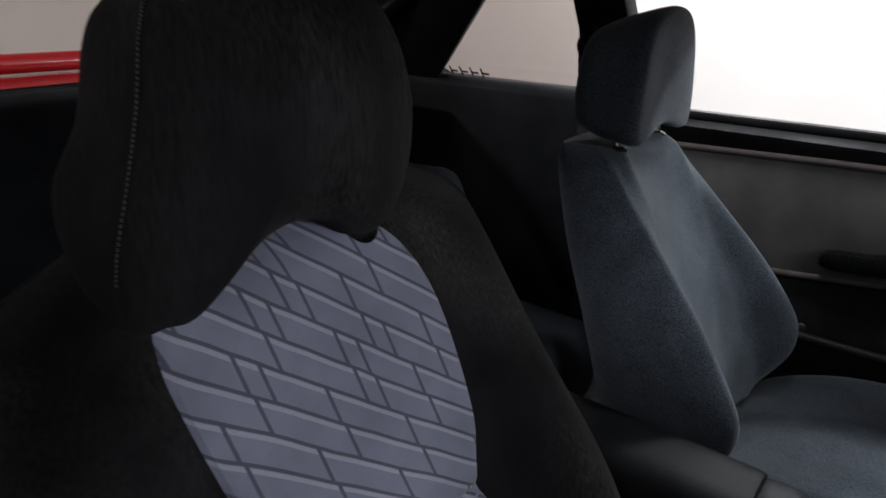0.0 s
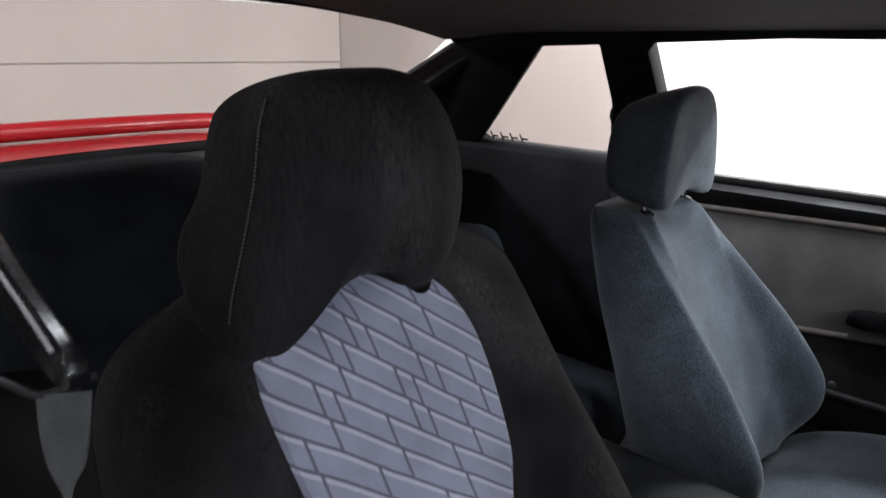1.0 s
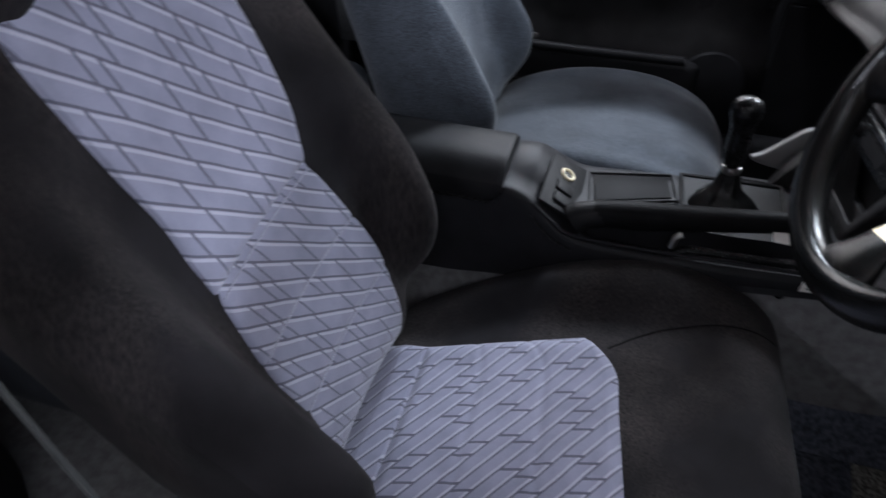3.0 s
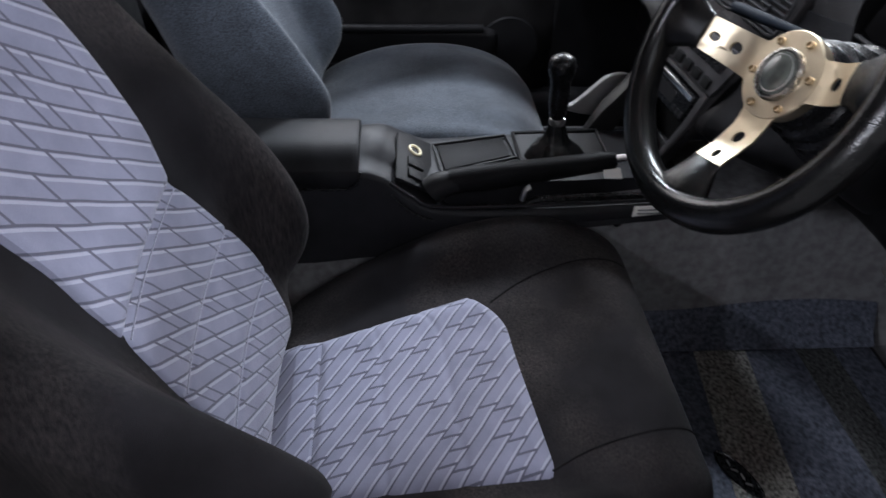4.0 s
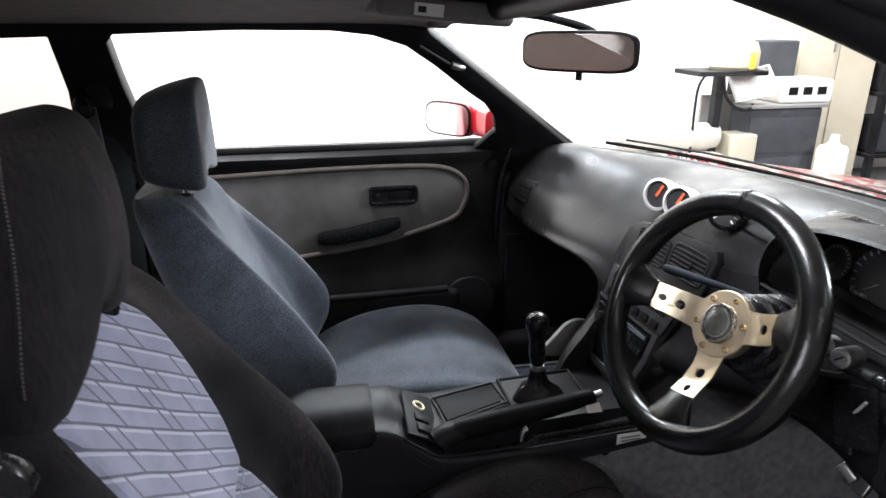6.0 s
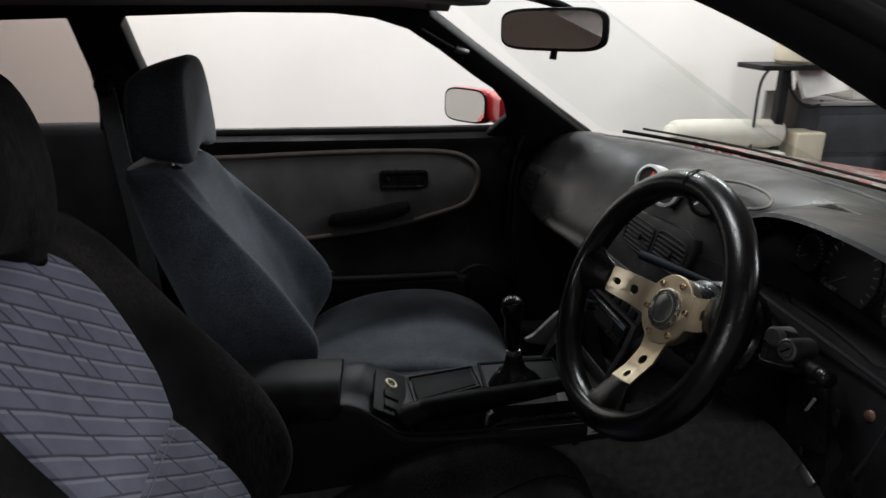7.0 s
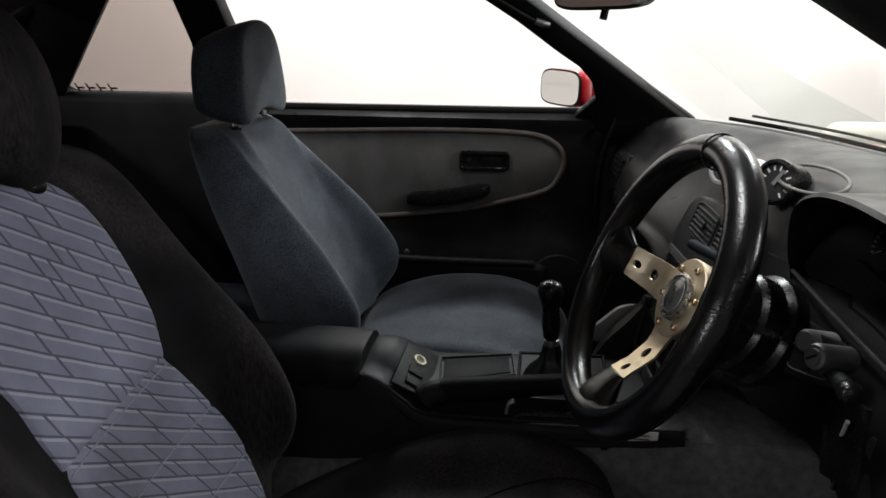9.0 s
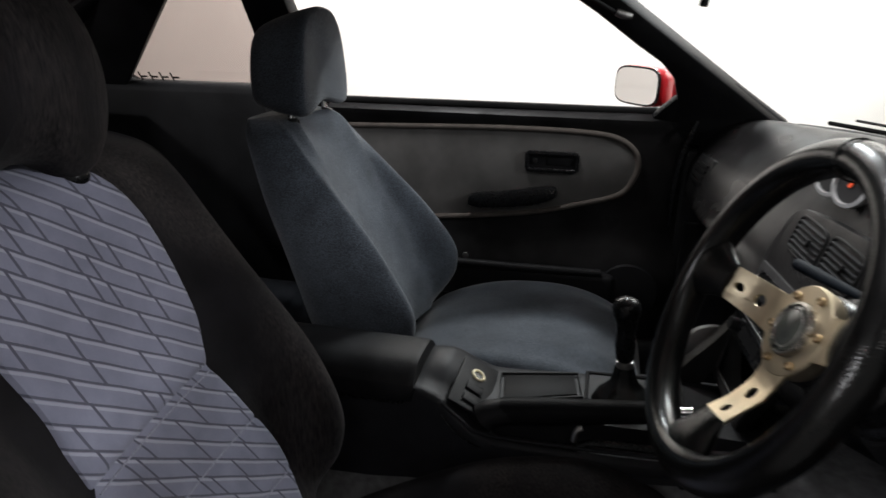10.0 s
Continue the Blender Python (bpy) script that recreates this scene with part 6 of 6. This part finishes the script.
part("mat_flange", loft([[(x, -0.185, 0.186), (x, -0.168, 0.196), (x, -0.150, 0.228 + 0.006 * math.sin(9 * x)), (x, -0.138, 0.262 + 0.010 * math.sin(11 * x)), (x, -0.144, 0.266 + 0.010 * math.sin(11 * x)), (x, -0.160, 0.232), (x, -0.178, 0.203), (x, -0.190, 0.194)] for x in np.linspace(0.30, 0.86, 24)]), MATBLUE, mt, "mat edge turned up against the tunnel")
bd = part("badge", plate([(0.046 * math.cos(a), 0.015 * math.sin(a) * (1 + 0.0)) for a in [2 * math.pi * k / 28 for k in range(28)]], 0.004, Matrix.Translation((0.495, -0.435, 0.187)) @ Matrix.Rotation(radians(-62), 4, "Z"), bevel=0.001), GLOSS, mt, "black oval badge with silver rim")
part("badge_rim", tube([Vector((0.495, -0.435, 0.191)) + Matrix.Rotation(radians(-62), 3, "Z") @ Vector((0.046 * math.cos(a), 0.015 * math.sin(a), 0)) for a in [2 * math.pi * k / 28 for k in range(28)]], 0.0016, seg=6, n=1, closed=True), CHROME, bd, "thin silver rim")
for k in range(4):
    part("badge_mark", rbox((0.010, 0.0022, 0.002), Vector((0.495, -0.435, 0.192)) + Matrix.Rotation(radians(-62), 3, "Z") @ Vector((-0.021 + 0.014 * k, 0.001 * (-1) ** k, 0)), r=0, rot=Euler((0, 0, radians(-62 + (35 if k % 2 else -20)))).to_matrix()), STEEL, bd)
floor_mat("floor_mat", 0.30, 0.85, 0.17, 0.62, "blue-grey tufted car mat with a pale stripe pattern")
ped = thing("pedals", (0.85, -0.3, 0.35), "bare metal and rubber foot pedals under the dash", "pedals")
for py, pz in ((-0.195, 0.352), (-0.31, 0.357), (-0.45, 0.30)):
    part("pedal_pad", rbox((0.012, 0.055, 0.05), (0.84, py, pz), r=0.004, rot=Euler((0, 0.5, 0)).to_matrix()), STEEL, ped)
    part("pedal_arm", tube([(0.85, py, pz), (0.90, py, pz + 0.08), (0.92, py, pz + 0.22)], 0.008, seg=8), PLASTIC, ped)

# ---- mirror, visor, belts ----
mz = Vector((-0.80, -0.60, 0.0)).normalized()
MM = axis_matrix((0.286, 0.014, 1.141), mz, Vector((0.133, -0.179, 0.003)))
rv = thing("rear_view_mirror", (0.29, 0.01, 1.2), "black rear-view mirror on a stalk", "mirror")


part("mirror_shell", loft([[MM @ Vector((x * f, y * f, h)) for x, y in squircle(0.111, 0.034)] for f, h in ((0.35, -0.034), (0.80, -0.022), (0.97, -0.006), (1.0, 0.002), (0.975, 0.006))]), PLASTIC, rv)
part("mirror_glass", plate(squircle(0.104, 0.029), 0.002, MM @ Matrix.Translation((0, 0, 0.0055))), DIMMIRROR, rv, "dark mirror glass")
part("dip_tab", tube([MM @ Vector((0.0, -0.030, -0.01)), MM @ Vector((0.0, -0.047, -0.006))], 0.006, seg=10), GLOSS, rv)
part("mirror_stalk", tube([MM @ Vector((0, 0.0, -0.03)), MM @ Vector((0.0, 0.03, -0.045)), Vector((0.235, 0.03, 1.195)), Vector((0.17, 0.04, 1.203))], 0.007, seg=10), PLASTIC, rv)
for sg, vy in ((1, 0.27),):
    vis = thing("sun_visor", (0.10, vy, 1.18), "grey cloth sun visor folded up under the roof", "sun visor")
    part("visor_pad", rbox((0.24, 0.36, 0.036), (0.080, vy, 1.206), r=0.012, seg=4, rot=Euler((0, 0.09, 0)).to_matrix()), HEADLINER, vis)
    part("visor_label", rbox((0.050, 0.002, 0.020), (0.048, vy - 0.1805, 1.206), r=0, rot=Euler((0, 0.09, 0)).to_matrix()), WHITEP, vis, "white warning label")
    part("label_mark", rbox((0.014, 0.002, 0.010), (0.036, vy - 0.182, 1.207), r=0, rot=Euler((0, 0.09, 0)).to_matrix()), GLOSS, vis)
gh = thing("grab_handle", (0.10, 0.55, 1.10), "dark plastic clip along the windscreen pillar", "clip")
part("clip", tube([(0.098, 0.484, 1.130), (0.140, 0.500, 1.106), (0.180, 0.515, 1.084)], 0.0042, seg=8), GREYPL, gh)
part("clip_end", tube([(0.180, 0.514, 1.086), (0.196, 0.518, 1.080), (0.212, 0.522, 1.077)], [0.0075, 0.0085, 0.006], seg=10), STEEL, gh, "worn metal clip end")

anc = thing("belt_anchor", (-0.63, 0.53, 1.0), "black upper seat-belt anchor on the pillar", "seat belt", "seat belts")
part("anchor_ring", tube([(-0.645 + 0.018 * math.cos(a), 0.545, 1.004 + 0.022 * math.sin(a)) for a in [2 * math.pi * k / 14 for k in range(14)]], 0.006, seg=8, closed=True), GLOSS, anc)
part("anchor_cover", rbox((0.05, 0.03, 0.09), (-0.615, 0.562, 1.04), r=0.012, seg=3), PLASTIC, anc)
part("strap", rbox((0.045, 0.004, 0.62), (-0.645, 0.60, 0.70), r=0.001, seg=1, rot=Euler((0.17, 0, 0)).to_matrix()), WEBBING, anc)


BROWNPL = material("brown_plastic", (0.06, 0.037, 0.028), rough=0.5, var=0.15, bump=0.05)
belt = thing("seat_belt", (-0.35, -0.72, 0.95), "grey seat belt hanging beside the driver's seat with chrome tongue", "seat belt", "seat belts")
part("guide_arm", loft([[(x, y + 0.006 * c, z + h * q) for c, q in ((1, 0.8), (0.5, 1), (-0.5, 1), (-1, 0.7), (-1, -0.8), (-0.4, -1), (0.4, -1), (1, -0.8))] for x, y, z, h in cr([(-0.60, -0.712, 1.075, 0.024), (-0.52, -0.718, 1.035, 0.023), (-0.43, -0.722, 0.992, 0.022), (-0.365, -0.722, 0.968, 0.021), (-0.335, -0.720, 0.958, 0.014), (-0.326, -0.719, 0.955, 0.004)], 5)]), GLOSS, belt, "glossy black plastic belt guide arm")
# silver-grey tube stands for the highlight on the glossy arm
part("guide_highlight", tube([(-0.60, -0.720, 1.098), (-0.52, -0.726, 1.057), (-0.43, -0.730, 1.013), (-0.365, -0.730, 0.988), (-0.337, -0.728, 0.971)], 0.0016, seg=8), SILVER, belt, "pale strip drawn as the highlight along the guide arm")
part("guide_loop", tube([(-0.378, -0.758, 0.955), (-0.366, -0.745, 0.946), (-0.356, -0.734, 0.938), (-0.350, -0.718, 0.940), (-0.344, -0.704, 0.944)], 0.0028, seg=10), GREYPL, belt, "worn metal guide loop")


def twisted(path, dirs, w, t=0.0012, n=8):
    pts = [Vector(p[:3]) for p in cr([(*p, *q) for p, q in zip(path, dirs)], n)]
    wds = [Vector(p[3:]) for p in cr([(*p, *q) for p, q in zip(path, dirs)], n)]
    rings = []
    for i, p in enumerate(pts):
        dd = (pts[min(i + 1, len(pts) - 1)] - pts[max(i - 1, 0)]).normalized()
        x = (wds[i] - dd * wds[i].dot(dd)).normalized()
        nn = dd.cross(x)
        rings.append([p + x * w / 2 + nn * t, p - x * w / 2 + nn * t, p - x * w / 2 - nn * t, p + x * w / 2 - nn * t])
    return loft(rings)


part("lower_strap", twisted([(-0.348, -0.722, 0.938), (-0.335, -0.731, 0.900), (-0.317, -0.739, 0.855), (-0.262, -0.745, 0.66), (-0.19, -0.75, 0.44), (-0.16, -0.75, 0.27)],
                            [(0.5, 0.85, -0.1), (0.6, 0.35, 0.35), (0.64, -0.30, 0.55), (0.62, -0.42, 0.5), (0.62, -0.42, 0.5), (0.62, -0.42, 0.5)], 0.030), WEBBING, belt)
part("tongue_bar", tube([(-0.3043, -0.7584, 0.8577), (-0.3022, -0.7465, 0.8642), (-0.3012, -0.7347, 0.8707)], [0.0045, 0.005, 0.0045], seg=10), GLOSS, belt, "black plastic tongue bar")
part("tongue_cover", rbox((0.008, 0.019, 0.010), (-0.3125, -0.7630, 0.8665), r=0.004, rot=Euler((0.5, 0.0, 0.0)).to_matrix()), BROWNPL, belt, "brown plastic tongue cover")
for a, b in (((-0.3146, -0.7896, 0.8556), (-0.3144, -0.7739, 0.8637)), ((-0.3085, -0.7923, 0.8461), (-0.3092, -0.767, 0.8604))):
    part("tongue_prong", tube([a, b], 0.0024, seg=8, smooth=False), CHROME, belt, "bright metal tongue prong")
part("tongue_tip", tube([(-0.3146, -0.7896, 0.8556), (-0.3085, -0.7923, 0.8461)], 0.0022, seg=8, smooth=False), STEEL, belt)

# decal on the quarter window
dec = thing("window_decal", (-1.1, 0.70, 0.91), "black lettering decal along the lower edge of the quarter window", "decal")
for k in range(4):
    x = -1.112 + 0.034 * k
    for (u0, v0, u1, v1) in ((x, 0.903, x + 0.005, 0.928), (x + 0.005, 0.912, x + 0.024, 0.917)):
        part("bar", plate(on_side([(u0, v0), (u1, v0), (u1, v1), (u0, v1)]), 0.001, side_matrix(1) @ Matrix.Translation((0, 0, 0.018))), GLOSS, dec)

# ---- things in the room seen through the windscreen ----
DARKCLOTH = material("dark_grey_cover", (0.035, 0.037, 0.043), rough=0.85, var=0.2, scale=8, bump=0.2, bump_scale=90)
GREYMETAL = material("grey_painted_metal", (0.22, 0.215, 0.205), rough=0.5, var=0.08, scale=5, bump=0.03)
YELLOW = material("yellow_plastic", (0.75, 0.55, 0.05), rough=0.5, var=0.05, bump=0.0)
CREAM = material("cream_painted_metal", (0.50, 0.45, 0.34), rough=0.5, var=0.06, scale=4, bump=0.03)
OFFWHITE = material("off_white_wrap", (0.52, 0.49, 0.43), rough=0.6, var=0.08, scale=12, bump=0.3, bump_scale=25)
cab = thing("tool_cabinet", (2.90, 2.95, 0.0), "dark grey covered tool cabinet standing by the wall", "cabinet")
part("cabinet_body", rbox((0.55, 0.50, 0.60), (2.87, 2.955, 0.33), r=0.02), DARKCLOTH, cab)
for cz in (0.20, 0.46):
    part("drawer_front", rbox((0.51, 0.012, 0.235), (2.87, 2.700, cz), r=0.005, seg=2), DARKCLOTH, cab)
part("cabinet_top", rbox((0.58, 0.53, 0.025), (2.87, 2.95, 0.6425), r=0.006, seg=2), GREYMETAL, cab, "grey metal worktop")
for cx in (2.65, 3.14):
    part("foot", rbox((0.05, 0.05, 0.035), (cx, 2.75, 0.0175), r=0.005, seg=1), PLASTIC, cab)
tray = thing("white_tray", (2.66, 2.80, 0.795), "white plastic tray leaning on the cabinet edge", "tray")
TRM = Matrix.Translation((2.62, 2.74, 0.775)) @ Euler((radians(62), radians(-10), 0)).to_matrix().to_4x4()
part("tray_floor", plate([(-0.15, -0.09), (0.15, -0.09), (0.13, 0.10), (-0.15, 0.10)], 0.008, TRM, bevel=0.002), WHITEP, tray)
for q in ([(-0.15, -0.09), (-0.14, -0.09), (-0.14, 0.10), (-0.15, 0.10)], [(0.14, -0.09), (0.15, -0.09), (0.13, 0.10), (0.12, 0.10)], [(-0.15, 0.09), (0.13, 0.09), (0.13, 0.10), (-0.15, 0.10)]):
    part("tray_wall", plate(q, 0.035, TRM, bevel=0.002), WHITEP, tray)
mach = thing("bench_machine", (3.03, 2.85, 0.795), "white bench machine with dark square windows on the cabinet", "machine")
part("machine_body", rbox((0.38, 0.26, 0.150), (3.01, 2.84, 0.730), r=0.02, seg=3), WHITEP, mach)
for k in range(3):
    part("dark_window", rbox((0.065, 0.008, 0.05), (2.90 + 0.105 * k, 2.708, 0.735), r=0.003, seg=1), GLOSS, mach)
rack = thing("wall_shelf_rack", (2.60, 3.25, 0.0), "dark metal shelf rack against the wall", "shelf rack")
part("shelf", rbox((0.47, 0.30, 0.03), (2.42, 2.80, 0.855), r=0.004, seg=1), PLASTIC, rack)
for px, py in ((2.365, 2.72), (2.62, 2.93)):
    part("post", rbox((0.055, 0.055, 0.848), (px, py, 0.424), r=0.004, seg=1), PLASTIC, rack)
part("brace", tube([(2.24, 2.68, 0.845), (2.20, 2.68, 0.75), (2.20, 2.68, 0.45), (2.20, 2.68, 0.006)], 0.008, seg=8), PLASTIC, rack)
part("back_panel", rbox((0.24, 0.02, 0.70), (2.49, 2.90, 0.35), r=0.004, seg=1), GREYMETAL, rack, "grey sheet panel")
rnd_m = thing("round_machine", (2.50, 2.80, 0.87), "round cream machine with a yellow band on the shelf", "machine")
part("drum", revolve([(0.0, 0.0), (0.13, 0.0), (0.15, 0.02), (0.15, 0.11), (0.13, 0.16), (0.08, 0.185), (0.0, 0.19)], Matrix.Translation((2.50, 2.80, 0.870))), CREAM, rnd_m)
part("yellow_band", rbox((0.035, 0.02, 0.10), (2.53, 2.648, 0.93), r=0.005, seg=2), YELLOW, rnd_m, "yellow stripe")
box = solid("dark_box", rbox((0.36, 0.22, 0.38), (2.93, 3.09, 0.845), r=0.015), DARKCLOTH, "dark grey box on the cabinet", "box")
hose = solid("hose", tube([(2.38, 2.70, 0.842), (2.40, 2.68, 0.72), (2.48, 2.67, 0.64), (2.57, 2.68, 0.63), (2.62, 2.71, 0.655)], 0.010, seg=8), PLASTIC, "dark hose looping from shelf to cabinet", "hose")
roll = thing("wrapped_roll", (2.08, 2.75, 0.0), "large white wrapped roll on a low white crate", "roll")
part("crate", rbox((0.60, 0.32, 0.37), (2.08, 2.75, 0.185), r=0.01), OFFWHITE, roll)
part("roll_body", tube([(1.74, 2.75, 0.462), (1.78, 2.75, 0.464), (2.08, 2.75, 0.460), (2.36, 2.75, 0.458), (2.41, 2.75, 0.456)], [0.07, 0.088, 0.092, 0.088, 0.07], seg=20), OFFWHITE, roll)
bbx = solid("beige_box", rbox((0.18, 0.18, 0.48), (2.55, 2.72, 0.24), r=0.015), CREAM, "beige plastic box on the floor", "box")
jug = thing("white_jug", (3.18, 2.60, 0.0), "white plastic jug on the floor", "bottle")
part("jug_body", rbox((0.17, 0.14, 0.40), (3.18, 2.60, 0.20), r=0.04, seg=4), WHITEP, jug)
part("jug_neck", revolve([(0.05, 0.0), (0.03, 0.03), (0.025, 0.07), (0.0, 0.072)], Matrix.Translation((3.18, 2.60, 0.395)), seg=18), WHITEP, jug)
lock = thing("tall_locker", (3.55, 3.30, 0.0), "tall beige metal locker against the wall", "locker")
part("locker_body", rbox((0.66, 0.36, 1.9), (3.55, 3.31, 0.95), r=0.01), CREAM, lock)
for lx in (3.39, 3.71):
    ldoor = part("locker_door", rbox((0.31, 0.012, 1.80), (lx, 3.125, 0.97), r=0.004, seg=1), CREAM, lock)
    part("handle", rbox((0.015, 0.015, 0.10), (lx + 0.11, 3.112, 1.0), r=0.004, seg=1), STEEL, ldoor)
drk = thing("open_shelf", (4.2, 3.25, 0.0), "dark open shelving with boxes against the wall", "shelf rack")
for px, py in ((3.95, 3.08), (4.75, 3.08), (3.95, 3.44), (4.75, 3.44)):
    part("post", rbox((0.05, 0.05, 1.5), (px, py, 0.75), r=0.004, seg=1), PLASTIC, drk)
for bz in (0.2, 0.65, 1.1, 1.485):
    part("shelf", rbox((0.86, 0.42, 0.03), (4.35, 3.26, bz), r=0.004, seg=1), PLASTIC, drk)
for bx, bz, w, h in ((4.15, 0.215, 0.3, 0.25), (4.5, 0.665, 0.34, 0.28), (4.12, 0.665, 0.25, 0.2), (4.3, 1.115, 0.4, 0.22)):
    solid("storage_box", rbox((w, 0.30, h), (bx, 3.25, bz + h / 2), r=0.01), DARKCLOTH, "dark storage box on the open shelving", "box", "storage boxes")
